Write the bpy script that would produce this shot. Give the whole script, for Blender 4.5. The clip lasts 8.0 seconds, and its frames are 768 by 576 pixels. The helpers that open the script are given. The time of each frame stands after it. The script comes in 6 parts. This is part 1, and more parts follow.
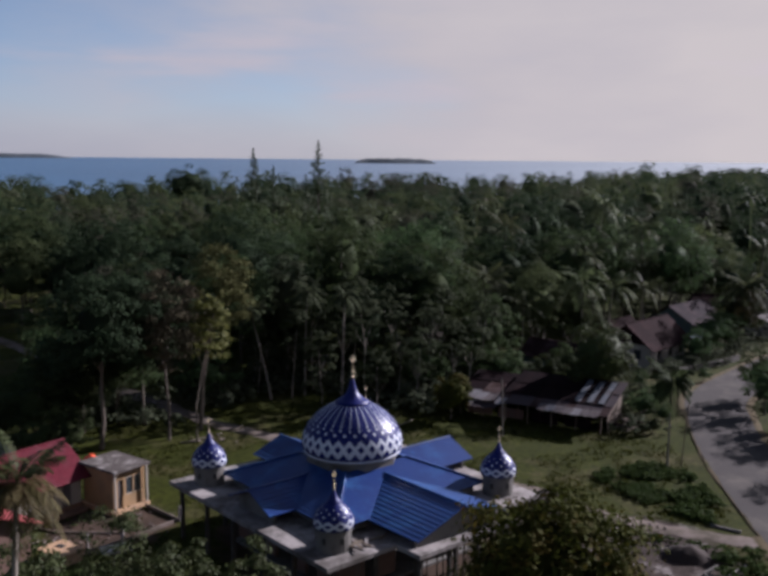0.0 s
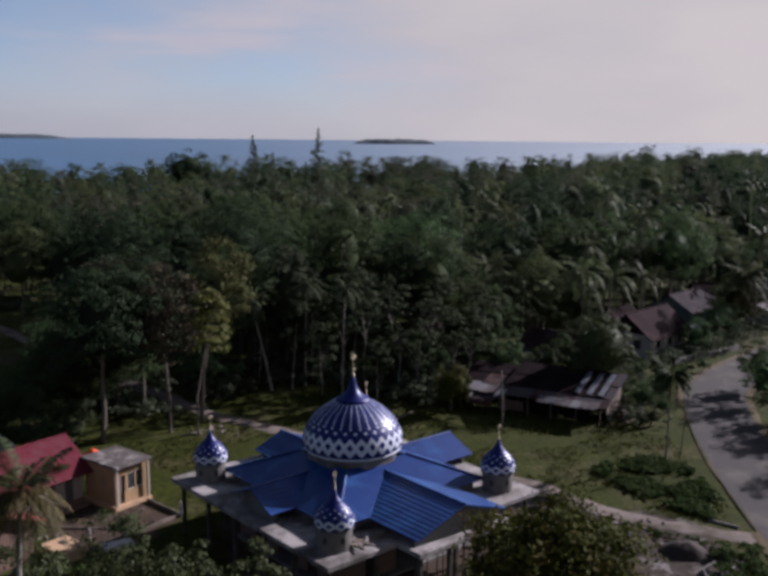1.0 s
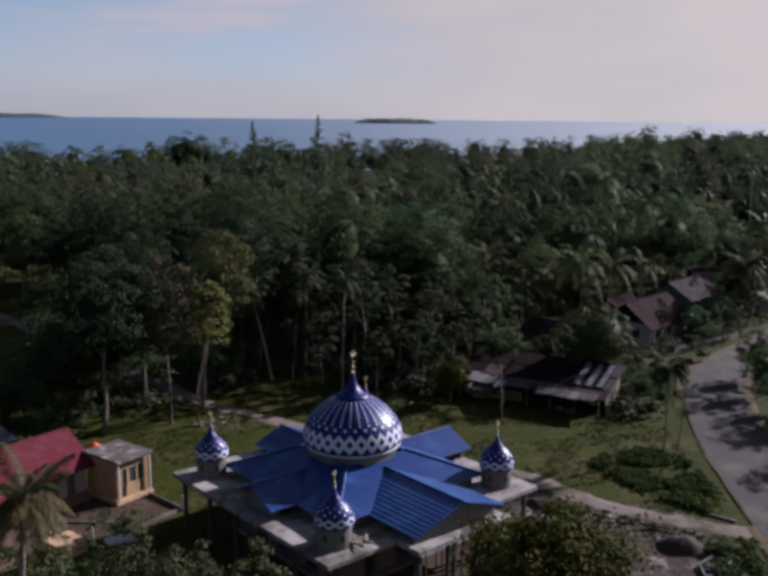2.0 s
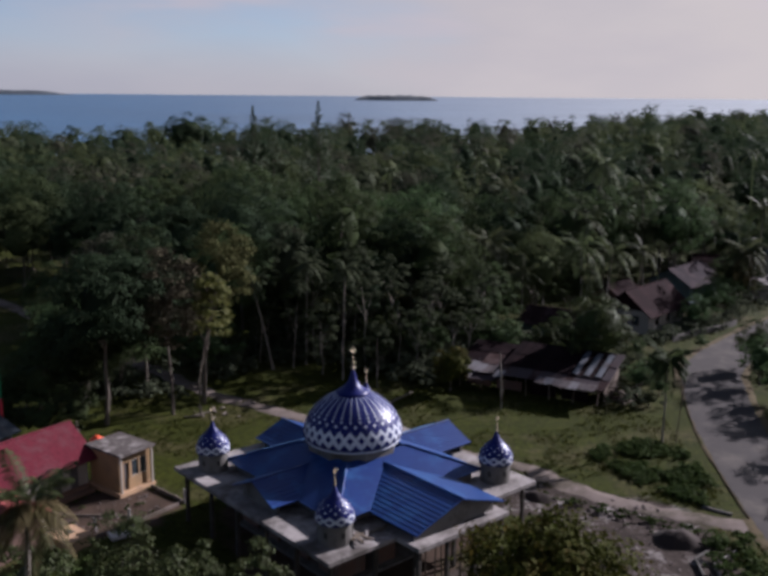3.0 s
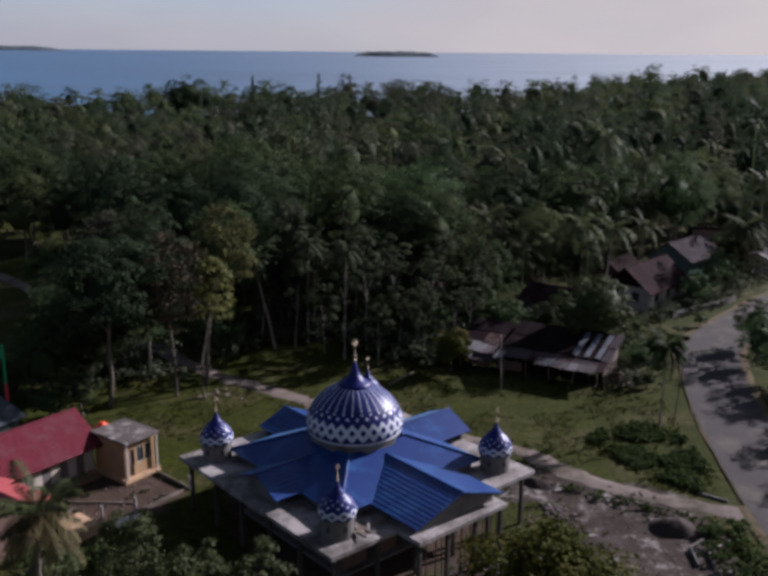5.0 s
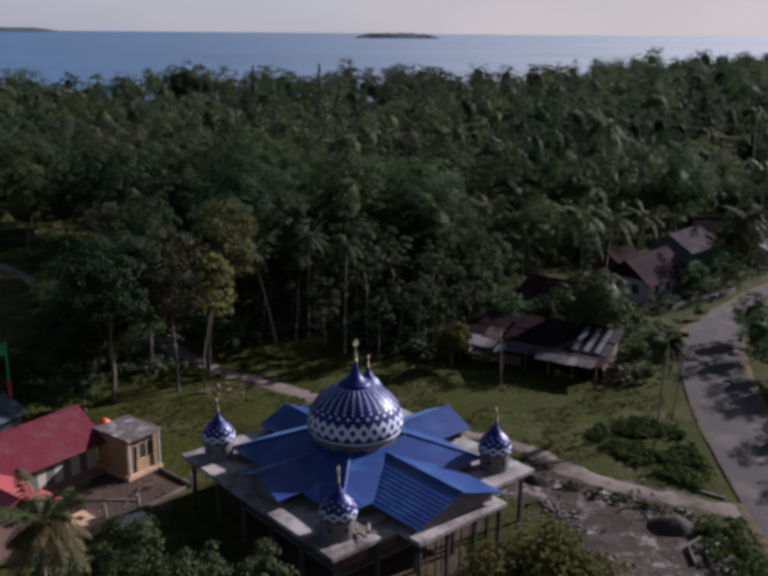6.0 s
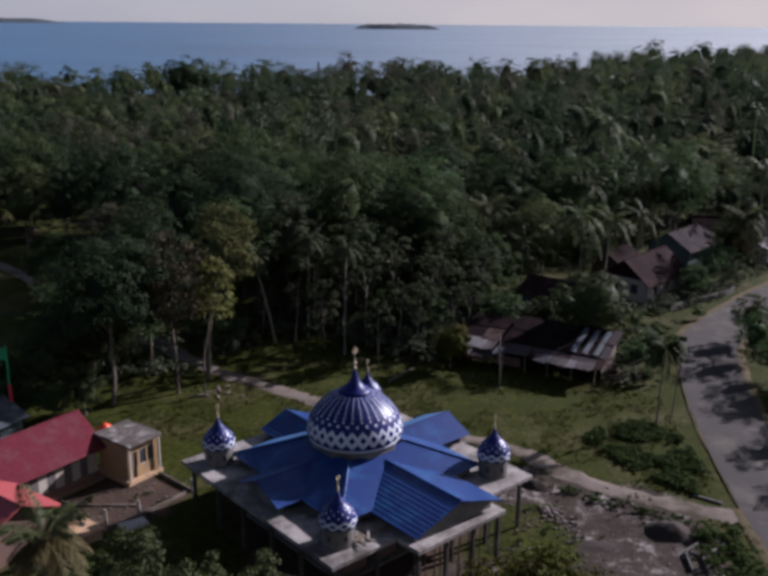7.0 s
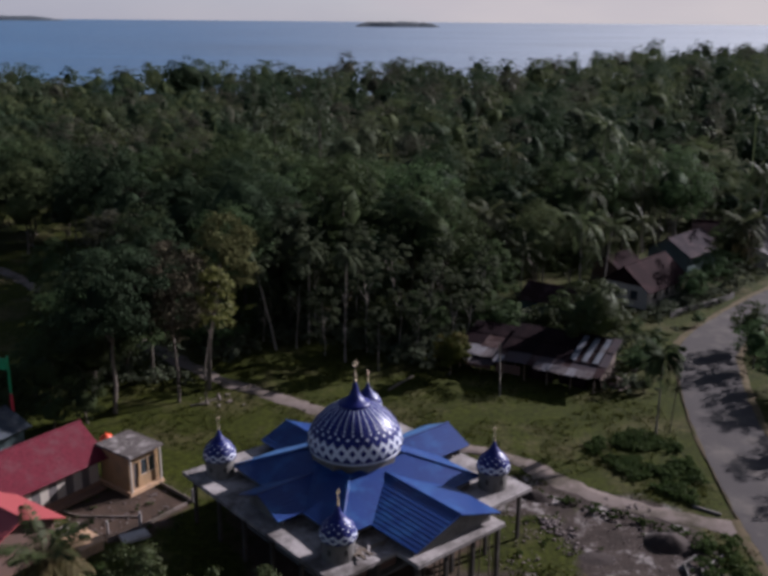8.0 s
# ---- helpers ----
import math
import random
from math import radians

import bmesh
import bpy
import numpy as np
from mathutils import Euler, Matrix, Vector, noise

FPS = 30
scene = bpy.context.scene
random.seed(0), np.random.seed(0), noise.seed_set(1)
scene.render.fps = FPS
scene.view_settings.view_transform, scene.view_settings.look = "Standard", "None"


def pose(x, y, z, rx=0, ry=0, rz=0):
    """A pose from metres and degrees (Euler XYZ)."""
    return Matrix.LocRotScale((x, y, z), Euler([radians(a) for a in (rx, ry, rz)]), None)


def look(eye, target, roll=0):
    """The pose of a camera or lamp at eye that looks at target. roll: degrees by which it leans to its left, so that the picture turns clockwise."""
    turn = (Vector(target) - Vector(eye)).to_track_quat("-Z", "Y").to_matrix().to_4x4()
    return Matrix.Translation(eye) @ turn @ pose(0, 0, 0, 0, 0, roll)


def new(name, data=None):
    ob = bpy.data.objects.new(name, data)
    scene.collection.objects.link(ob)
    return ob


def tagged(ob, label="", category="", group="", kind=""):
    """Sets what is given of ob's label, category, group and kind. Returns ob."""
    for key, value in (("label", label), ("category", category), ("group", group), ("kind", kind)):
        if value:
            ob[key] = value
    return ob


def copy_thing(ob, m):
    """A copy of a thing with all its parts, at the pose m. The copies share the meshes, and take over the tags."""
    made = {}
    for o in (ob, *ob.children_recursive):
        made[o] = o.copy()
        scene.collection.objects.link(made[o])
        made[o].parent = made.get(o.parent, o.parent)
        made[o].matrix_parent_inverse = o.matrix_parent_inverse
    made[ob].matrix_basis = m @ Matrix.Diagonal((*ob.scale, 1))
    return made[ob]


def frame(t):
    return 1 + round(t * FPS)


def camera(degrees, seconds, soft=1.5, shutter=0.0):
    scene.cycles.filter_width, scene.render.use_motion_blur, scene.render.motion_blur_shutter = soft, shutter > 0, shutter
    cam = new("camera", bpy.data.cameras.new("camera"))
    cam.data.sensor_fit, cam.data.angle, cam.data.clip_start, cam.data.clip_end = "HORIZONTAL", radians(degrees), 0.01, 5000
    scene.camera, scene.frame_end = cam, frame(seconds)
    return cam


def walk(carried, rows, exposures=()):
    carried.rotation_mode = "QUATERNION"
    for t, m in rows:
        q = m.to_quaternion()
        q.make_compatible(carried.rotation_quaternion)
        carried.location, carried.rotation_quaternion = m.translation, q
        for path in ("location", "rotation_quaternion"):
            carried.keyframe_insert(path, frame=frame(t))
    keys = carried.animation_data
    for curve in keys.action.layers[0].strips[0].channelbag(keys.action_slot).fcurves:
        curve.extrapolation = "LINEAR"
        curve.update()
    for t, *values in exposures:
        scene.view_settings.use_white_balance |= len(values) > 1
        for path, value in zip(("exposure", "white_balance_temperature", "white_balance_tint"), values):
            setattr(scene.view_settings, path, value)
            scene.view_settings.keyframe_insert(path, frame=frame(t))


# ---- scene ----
cam = camera(45.0, 8.0, soft=3.8)
PATH = [
    (0, (-0.033, 1.806, 25.187), (-0.04, 3.786, 24.901), 0.5),
    (0.5, (-0.063, 1.854, 25.715), (-0.069, 3.831, 25.41), 0.5),
    (1, (-0.086, 1.886, 26.285), (-0.092, 3.859, 25.958), 0.5),
    (1.5, (-0.069, 1.893, 26.828), (-0.075, 3.863, 26.48), 0.5),
    (3, (-0.028, 1.863, 28.698), (-0.035, 3.819, 28.28), 0.5),
    (3.5, (-0.043, 1.869, 29.289), (-0.05, 3.819, 28.848), 0.5),
    (4, (-0.047, 1.93, 29.895), (-0.055, 3.875, 29.431), 0.5),
    (4.5, (-0.085, 1.987, 30.453), (-0.092, 3.927, 29.967), 0.5),
    (6, (-0.118, 1.984, 32.279), (-0.126, 3.909, 31.735), 0.5),
    (6.5, (-0.107, 2.048, 32.818), (-0.115, 3.969, 32.262), 0.5),
    (7, (-0.098, 2.084, 33.375), (-0.105, 4.003, 32.813), 0.5),
    (7.5, (-0.07, 2.085, 33.918), (-0.078, 4.004, 33.352), 0.5),
    (8, (-0.086, 2.12, 34.436), (-0.094, 4.038, 33.869), 0.5),
]
walk(cam, [(t, look(eye, aim, lean)) for t, eye, aim, lean in PATH], exposures=[(0, 1.29, 5550, 23), (8, 1.29, 5550, 23)])

# ---- light ----
SUN_AZ = radians(58)      # from straight ahead towards the right
SUN_EL = radians(25)
world = bpy.data.worlds.new("sky")
scene.world = world
world.use_nodes = True
wn = world.node_tree.nodes
wl = world.node_tree.links
sky = wn.new("ShaderNodeTexSky")
sky.sky_type = "NISHITA"
sky.sun_disc = False
sky.sun_elevation = SUN_EL
sky.sun_rotation = SUN_AZ
sky.air_density, sky.dust_density, sky.ozone_density = 0.5, 0.7, 1.0
bg = wn["Background"]
bg.inputs["Strength"].default_value = 0.05
# a thin high veil: open blue on one side, closing to white towards the sun, with soft streaks of pink cloud
wco = wn.new("ShaderNodeTexCoord")
wsep = wn.new("ShaderNodeSeparateXYZ")
wl.new(wco.outputs["Generated"], wsep.inputs[0])


def sky_noise(stretch, scale, detail, rough):
    mp = wn.new("ShaderNodeMapping")
    mp.inputs["Scale"].default_value = (1.3, 1.3, stretch)
    wl.new(wco.outputs["Generated"], mp.inputs["Vector"])
    no = wn.new("ShaderNodeTexNoise")
    no.inputs["Scale"].default_value, no.inputs["Detail"].default_value, no.inputs["Roughness"].default_value = scale, detail, rough
    wl.new(mp.outputs[0], no.inputs["Vector"])
    return no.outputs["Fac"]


def sky_range(src, lo, hi, low, high, smooth=False):
    mr = wn.new("ShaderNodeMapRange")
    if smooth:
        mr.interpolation_type = "SMOOTHSTEP"
    mr.inputs[1].default_value, mr.inputs[2].default_value, mr.inputs[3].default_value, mr.inputs[4].default_value = lo, hi, low, high
    wl.new(src, mr.inputs[0])
    return mr.outputs[0]


def sky_math(op, a, b):
    m = wn.new("ShaderNodeMath")
    m.operation = op
    for k, v in enumerate((a, b)):
        if isinstance(v, float):
            m.inputs[k].default_value = v
        else:
            wl.new(v, m.inputs[k])
    return m.outputs[0]


def sky_mix(fac, a, b, blend="MIX"):
    m = wn.new("ShaderNodeMix")
    m.data_type, m.blend_type = "RGBA", blend
    for socket, v in (("Factor", fac), ("A", a), ("B", b)):
        if isinstance(v, (float, tuple)):
            m.inputs[socket].default_value = v
        else:
            wl.new(v, m.inputs[socket])
    return m.outputs["Result"]


wave = sky_range(sky_noise(4.5, 2.2, 6, 0.55), 0.3, 0.7, -0.16, 0.16)
across = sky_math("ADD", wsep.outputs["X"], wave)
cover = sky_math("MULTIPLY", sky_range(across, -0.46, 0.12, 0.3, 1.0, True), sky_range(wsep.outputs["Z"], 0.16, 0.5, 1.0, 0.15))
haze = sky_range(wsep.outputs["Z"], 0.0, 0.13, 0.9, 0.0, True)
clear = sky_mix(1.0, sky.outputs[0], (0.9, 1.0, 0.85, 1), "MULTIPLY")
warm = sky_mix(sky_range(across, -0.4, 0.34, 0.0, 1.0), (3.35, 3.2, 3.1, 1), (5.2, 4.62, 3.78, 1))
veiled = sky_mix(sky_math("MAXIMUM", cover, haze), clear, warm)
streak = sky_math("MULTIPLY", sky_range(sky_noise(9.0, 2.6, 4, 0.45), 0.56, 0.72, 0.0, 0.75, True), sky_range(wsep.outputs["Z"], 0.03, 0.08, 0.0, 1.0))
cloudy = sky_mix(streak, veiled, sky_mix(sky_range(across, -0.4, 0.3, 0.0, 1.0), (4.2, 3.7, 3.35, 1), (5.3, 4.6, 4.0, 1)))
wl.new(cloudy, bg.inputs["Color"])
sun = new("sun", bpy.data.lights.new("sun", "SUN"))
sun.data.energy = 5.0
sun.data.angle = radians(0.6)
sun.data.color = (1.0, 0.92, 0.8)
sun_way = Vector((math.sin(SUN_AZ) * math.cos(SUN_EL), math.cos(SUN_AZ) * math.cos(SUN_EL), math.sin(SUN_EL)))
sun.matrix_world = look(sun_way * 300, (0, 0, 0))


# ---- materials ----
def material(name, base, rough=0.8, other=None, size=1.0, amount=0.5, metal=0.0, bump=0.0, bump_size=6.0,
             per_object=0.0, per_island=0.0, through_light=0.0, stain=None, stain_size=0.3, stain_at=(0.5, 0.66), gloss=0.18):
    """base and other are mixed by noise of that size per metre; stain is a third colour in large worn patches."""
    m = bpy.data.materials.new(name)
    m.use_nodes = True
    n, l = m.node_tree.nodes, m.node_tree.links
    p = n["Principled BSDF"]
    p.inputs["Roughness"].default_value = rough
    p.inputs["Metallic"].default_value = metal
    p.inputs["Specular IOR Level"].default_value = gloss
    co = n.new("ShaderNodeTexCoord").outputs["Object"]
    no = n.new("ShaderNodeTexNoise")
    no.inputs["Scale"].default_value = size
    no.inputs["Detail"].default_value = 6
    no.inputs["Roughness"].default_value = 0.65
    l.new(co, no.inputs["Vector"])
    mix = n.new("ShaderNodeMix")
    mix.data_type = "RGBA"
    ramp = n.new("ShaderNodeMapRange")
    ramp.inputs[1].default_value, ramp.inputs[2].default_value = 0.5 - amount * 0.4, 0.5 + amount * 0.4
    l.new(no.outputs["Fac"], ramp.inputs[0])
    l.new(ramp.outputs[0], mix.inputs["Factor"])
    other = other or tuple(c * 0.6 for c in base)
    mix.inputs["A"].default_value = (*base, 1)
    mix.inputs["B"].default_value = (*other, 1)
    colour = mix.outputs["Result"]
    if stain:
        st = n.new("ShaderNodeTexNoise")
        st.inputs["Scale"].default_value = stain_size
        st.inputs["Detail"].default_value = 8
        st.inputs["Roughness"].default_value = 0.7
        l.new(co, st.inputs["Vector"])
        sr = n.new("ShaderNodeMapRange")
        sr.inputs[1].default_value, sr.inputs[2].default_value = stain_at
        l.new(st.outputs["Fac"], sr.inputs[0])
        sm = n.new("ShaderNodeMix")
        sm.data_type = "RGBA"
        l.new(sr.outputs[0], sm.inputs["Factor"])
        l.new(colour, sm.inputs["A"])
        sm.inputs["B"].default_value = (*stain, 1)
        colour = sm.outputs["Result"]
    for amount_of, node, socket in ((per_object, "ShaderNodeObjectInfo", "Random"), (per_island, "ShaderNodeNewGeometry", "Random Per Island")):
        if amount_of:
            hs = n.new("ShaderNodeHueSaturation")
            src = n.new(node).outputs[socket]
            mr = n.new("ShaderNodeMapRange")
            mr.inputs[3].default_value, mr.inputs[4].default_value = 1 - amount_of, 1 + amount_of
            l.new(src, mr.inputs[0])
            l.new(mr.outputs[0], hs.inputs["Value"])
            mh = n.new("ShaderNodeMapRange")
            mh.inputs[3].default_value, mh.inputs[4].default_value = 0.5 - amount_of * 0.08, 0.5 + amount_of * 0.04
            l.new(src, mh.inputs[0])
            l.new(mh.outputs[0], hs.inputs["Hue"])
            l.new(colour, hs.inputs["Color"])
            colour = hs.outputs["Color"]
    l.new(colour, p.inputs["Base Color"])
    if bump:
        bn = n.new("ShaderNodeTexNoise")
        bn.inputs["Scale"].default_value = bump_size
        bn.inputs["Detail"].default_value = 5
        l.new(co, bn.inputs["Vector"])
        b = n.new("ShaderNodeBump")
        b.inputs["Strength"].default_value = 0.6
        b.inputs["Distance"].default_value = bump
        l.new(bn.outputs["Fac"], b.inputs["Height"])
        l.new(b.outputs[0], p.inputs["Normal"])
    if through_light:
        tr = n.new("ShaderNodeBsdfTranslucent")
        l.new(colour, tr.inputs["Color"])
        ms = n.new("ShaderNodeMixShader")
        ms.inputs[0].default_value = through_light
        l.new(p.outputs[0], ms.inputs[1])
        l.new(tr.outputs[0], ms.inputs[2])
        l.new(ms.outputs[0], n["Material Output"].inputs[0])
    return m


M_LEAF = material("leaf_green", (0.036, 0.0525, 0.0215), 0.6, (0.026, 0.04, 0.0165), 0.6, 0.8, per_object=0.5, per_island=0.16, through_light=0.42, gloss=0.02)
# leaf_far, leaf_olive and the undergrowth carry extra blue, haze put into the colour
M_LEAF_FAR = material("leaf_far", (0.0262, 0.039, 0.0195), 0.65, (0.0202, 0.031, 0.016), 0.07, 0.7, per_island=0.16, through_light=0.42, gloss=0.02)
M_LEAF_OLIVE = material("leaf_olive", (0.04407, 0.0519, 0.02787), 0.65, (0.0326, 0.04045, 0.02322), 0.07, 0.7, per_island=0.16, through_light=0.42, gloss=0.02)
# brighter leaf colour stands in for sunlight on some crowns
M_LEAF_BRIGHT = material("leaf_bright", (0.0578, 0.06992, 0.0285), 0.65, (0.0425, 0.0552, 0.0247), 0.07, 0.7, per_island=0.16, through_light=0.42, gloss=0.02)
M_LEAF_GREY = material("leaf_grey_brown", (0.052, 0.05, 0.034), 0.7, (0.038, 0.04, 0.027), 0.07, 0.7, per_island=0.16, through_light=0.35, gloss=0.02)
M_LEAF_DEEP = material("leaf_deep", (0.0185, 0.0295, 0.0155), 0.65, (0.0245, 0.036, 0.018), 0.07, 0.7, per_island=0.16, through_light=0.42, gloss=0.02)
M_UNDER = material("undergrowth_leaf", (0.05865, 0.06694, 0.03966), 0.65, (0.03519, 0.04284, 0.02754), 0.25, 0.9, per_island=0.25, through_light=0.35, gloss=0.02)
M_GRASS = material("grass_blades", (0.0345, 0.037, 0.0056), 0.8, (0.0228, 0.0272, 0.0045), 0.25, 0.9, per_island=0.4, through_light=0.3, gloss=0.08)
M_LEAF_NEAR = material("leaf_near", (0.0272, 0.0374, 0.0136), 0.6, (0.04, 0.0476, 0.016), 0.9, 0.8, per_island=0.3, through_light=0.3, gloss=0.08)
M_SHRUB = material("shrub_green", (0.03057, 0.05057, 0.01351), 0.6, (0.03998, 0.05497, 0.01663), 0.3, 0.8, per_island=0.16, through_light=0.3, gloss=0.02)
M_LEAF_YELLOW = material("leaf_yellow_green", (0.09, 0.0936, 0.0234), 0.6, (0.07128, 0.07603, 0.01901), 0.5, 0.8, per_island=0.2, through_light=0.3, gloss=0.08)
M_LEAF_BROWN = material("leaf_brown", (0.0648, 0.04896, 0.0324), 0.7, (0.036, 0.0374, 0.0216), 0.35, 0.9, per_island=0.2, through_light=0.2, gloss=0.02)
M_LEAF_DRYISH = material("leaf_olive_brown", (0.06, 0.0595, 0.022), 0.7, (0.046, 0.0485, 0.0185), 0.35, 0.9, per_island=0.2, through_light=0.2, gloss=0.02)
M_LEAF_MANGO = material("leaf_mango", (0.028, 0.034, 0.006), 0.7, (0.034, 0.036, 0.007), 0.7, 0.5, per_island=0.16, through_light=0.2, stain=(0.06, 0.03825, 0.0096), stain_size=0.55, gloss=0.02)
M_PALM = material("palm_leaf", (0.058, 0.07, 0.03), 0.6, (0.036, 0.046, 0.021), 0.5, 0.8, per_object=0.3, per_island=0.16, through_light=0.35, gloss=0.06)
M_PALM_DRY = material("palm_leaf_dry", (0.068, 0.048, 0.019), 0.7, (0.036, 0.037, 0.0125), 0.5, 0.8, per_island=0.3, through_light=0.25, gloss=0.1)
M_CASUARINA = material("needle_leaf", (0.05, 0.065, 0.03), 0.7, (0.03, 0.045, 0.02), 0.5, 0.8, per_island=0.3, through_light=0.15, gloss=0.2)
M_BARK = material("bark", (0.104, 0.088, 0.0704), 0.9, (0.06, 0.0496, 0.04), 1.5, 0.8, bump=0.03, bump_size=8, per_object=0.2)
M_PALM_BARK = material("palm_bark", (0.176, 0.156, 0.132), 0.9, (0.096, 0.084, 0.068), 2.0, 0.8, bump=0.02, bump_size=9, per_object=0.2)
M_CONCRETE = material("concrete", (0.264, 0.24, 0.232), 0.92, (0.16, 0.144, 0.1376), 0.9, 0.7, bump=0.006, bump_size=12, stain=(0.064, 0.056, 0.0512), stain_size=0.36, stain_at=(0.42, 0.6), gloss=0.08)
M_CEMENT_WHITE = material("whitish_cement", (0.36, 0.336, 0.312), 0.92, (0.264, 0.24, 0.224), 1.0, 0.8, stain=(0.224, 0.2, 0.184), stain_size=0.8, gloss=0.06)
M_RENDERED = material("grey_render", (0.1232, 0.1152, 0.1072), 0.92, (0.0816, 0.0768, 0.07168), 1.2, 0.9, bump=0.01, bump_size=10, stain=(0.05632, 0.0512, 0.04608), stain_size=0.6)
# columns coloured much darker than the slab they carry
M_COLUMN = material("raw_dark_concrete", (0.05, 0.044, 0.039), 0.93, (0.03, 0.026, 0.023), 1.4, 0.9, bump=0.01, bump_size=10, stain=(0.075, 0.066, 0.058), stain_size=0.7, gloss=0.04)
M_ROOF_BLUE = material("blue_metal_roof", (0.0042, 0.02, 0.105), 0.42, (0.0034, 0.014, 0.078), 0.5, 0.7, bump=0.004, bump_size=3, stain=(0.013, 0.05, 0.15), stain_size=0.6, gloss=0.3)
roof_paint = M_ROOF_BLUE.node_tree.nodes["Principled BSDF"].inputs     # blue-tinted sheen stands in for sky glare on the grazing slopes
roof_paint["Sheen Weight"].default_value = 0.24
roof_paint["Sheen Roughness"].default_value = 0.3
roof_paint["Sheen Tint"].default_value = (0.3, 0.62, 1.0, 1)
M_DOME_BLUE = material("blue_enamel", (0.007, 0.01, 0.085), 0.42, (0.005, 0.008, 0.065), 1.0, 0.6, bump=0.003, bump_size=5, gloss=0.16)
M_DOME_WHITE = material("white_enamel", (0.4, 0.416, 0.464), 0.38, (0.336, 0.352, 0.4), 1.4, 0.7, per_object=0.06, gloss=0.25)
M_GOLD = material("brass_finial", (0.26, 0.22, 0.15), 0.5, (0.15, 0.12, 0.08), 3.0, 0.6, metal=0.8)
M_ROOF_RED = material("red_metal_tile", (0.11, 0.017, 0.026), 0.7, (0.045, 0.009, 0.013), 5.0, 0.6, stain=(0.08, 0.0272, 0.032), stain_size=0.9, bump=0.06, bump_size=7, gloss=0.05)
M_ROOF_PINK = material("faded_red_metal", (0.2152, 0.04608, 0.04608), 0.5, (0.184, 0.04096, 0.04096), 0.5, 0.7)
M_WALL_CREAM = material("cream_wall", (0.255, 0.163, 0.085), 0.85, (0.215, 0.134, 0.068), 0.8, 0.8, bump=0.004, bump_size=10, stain=(0.1761, 0.1198, 0.06832), stain_size=0.7)
M_WALL_PALE = material("pale_panel", (0.2816, 0.2512, 0.2152), 0.85, (0.2456, 0.2152, 0.184), 1.0, 0.8)
M_WALL_GREY = material("grey_panel", (0.0872, 0.0768, 0.0768), 0.85, (0.06656, 0.05888, 0.05632), 1.0, 0.8)
M_WALL_TEAL = material("teal_wall", (0.05632, 0.0872, 0.092), 0.85, (0.04608, 0.06656, 0.07168), 0.6, 0.8, stain=(0.04096, 0.04608, 0.04608))
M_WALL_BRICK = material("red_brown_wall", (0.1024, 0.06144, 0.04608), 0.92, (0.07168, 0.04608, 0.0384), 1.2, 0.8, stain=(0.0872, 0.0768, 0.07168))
M_RUST = material("rusted_tin", (0.026, 0.01352, 0.01248), 0.85, (0.01352, 0.0078, 0.0078), 0.7, 0.9, stain=(0.06, 0.0416, 0.04), stain_size=0.5, per_object=0.25, gloss=0.04)
M_TIN = material("weathered_tin", (0.08362, 0.07222, 0.07222), 0.7, (0.05192, 0.04168, 0.04168), 0.9, 0.9, stain=(0.04393, 0.03031, 0.02842), stain_size=0.6, per_object=0.2, gloss=0.08)
M_TIN_PALE = material("pale_new_tin", (0.124, 0.12, 0.129), 0.55, (0.0806, 0.072, 0.075), 0.9, 0.8, stain=(0.0496, 0.036, 0.0336), stain_size=0.7, per_object=0.15, gloss=0.2)
M_TIN_NEW = material("bluish_new_tin", (0.078, 0.086, 0.102), 0.5, (0.058, 0.063, 0.072), 0.9, 0.8, stain=(0.038, 0.031, 0.03), stain_size=0.7, per_object=0.12, gloss=0.1)
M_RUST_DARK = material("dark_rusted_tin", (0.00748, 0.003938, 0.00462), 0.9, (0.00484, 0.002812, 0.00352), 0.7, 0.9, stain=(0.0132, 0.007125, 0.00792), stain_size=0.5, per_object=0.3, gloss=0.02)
M_TIN_BLUE = material("grey_blue_tin", (0.0512, 0.06035, 0.07072), 0.75, (0.032, 0.03674, 0.04352), 0.8, 0.8, stain=(0.08, 0.08, 0.08), stain_size=0.6, gloss=0.08)
M_ROOF_MAROON = material("maroon_tin_roof", (0.0142, 0.0068, 0.0075), 0.85, (0.0105, 0.0054, 0.006), 0.6, 0.8, stain=(0.03, 0.0156, 0.0162), stain_size=0.4, gloss=0.02)
M_ROOF_MAUVE = material("dull_mauve_tin", (0.019, 0.0138, 0.017), 0.85, (0.0138, 0.0102, 0.0125), 0.7, 0.8, stain=(0.042, 0.029, 0.031), stain_size=0.5, gloss=0.03)
M_TIN_DARK = material("dull_tin_roof", (0.0442, 0.03619, 0.03968), 0.7, (0.0306, 0.02496, 0.02688), 0.8, 0.8, stain=(0.034, 0.02184, 0.02048), stain_size=0.5, gloss=0.03)
M_WOOD = material("old_timber", (0.115, 0.0896, 0.064), 0.9, (0.064, 0.0512, 0.0384), 3.0, 0.8, per_object=0.25)
M_DARK = material("dark_opening", (0.03, 0.028, 0.028), 0.5, (0.02, 0.02, 0.02), 2.0, 0.5)
M_GLASS = material("window_pane", (0.03, 0.035, 0.04), 0.08, (0.02, 0.025, 0.03), 2.0, 0.5, gloss=0.7)
M_ROAD = material("asphalt", (0.05571, 0.04986, 0.04797), 0.95, (0.04239, 0.03798, 0.03624), 0.5, 0.9, bump=0.01, bump_size=20, stain=(0.07992, 0.07034, 0.06252), stain_size=0.2, gloss=0.06)
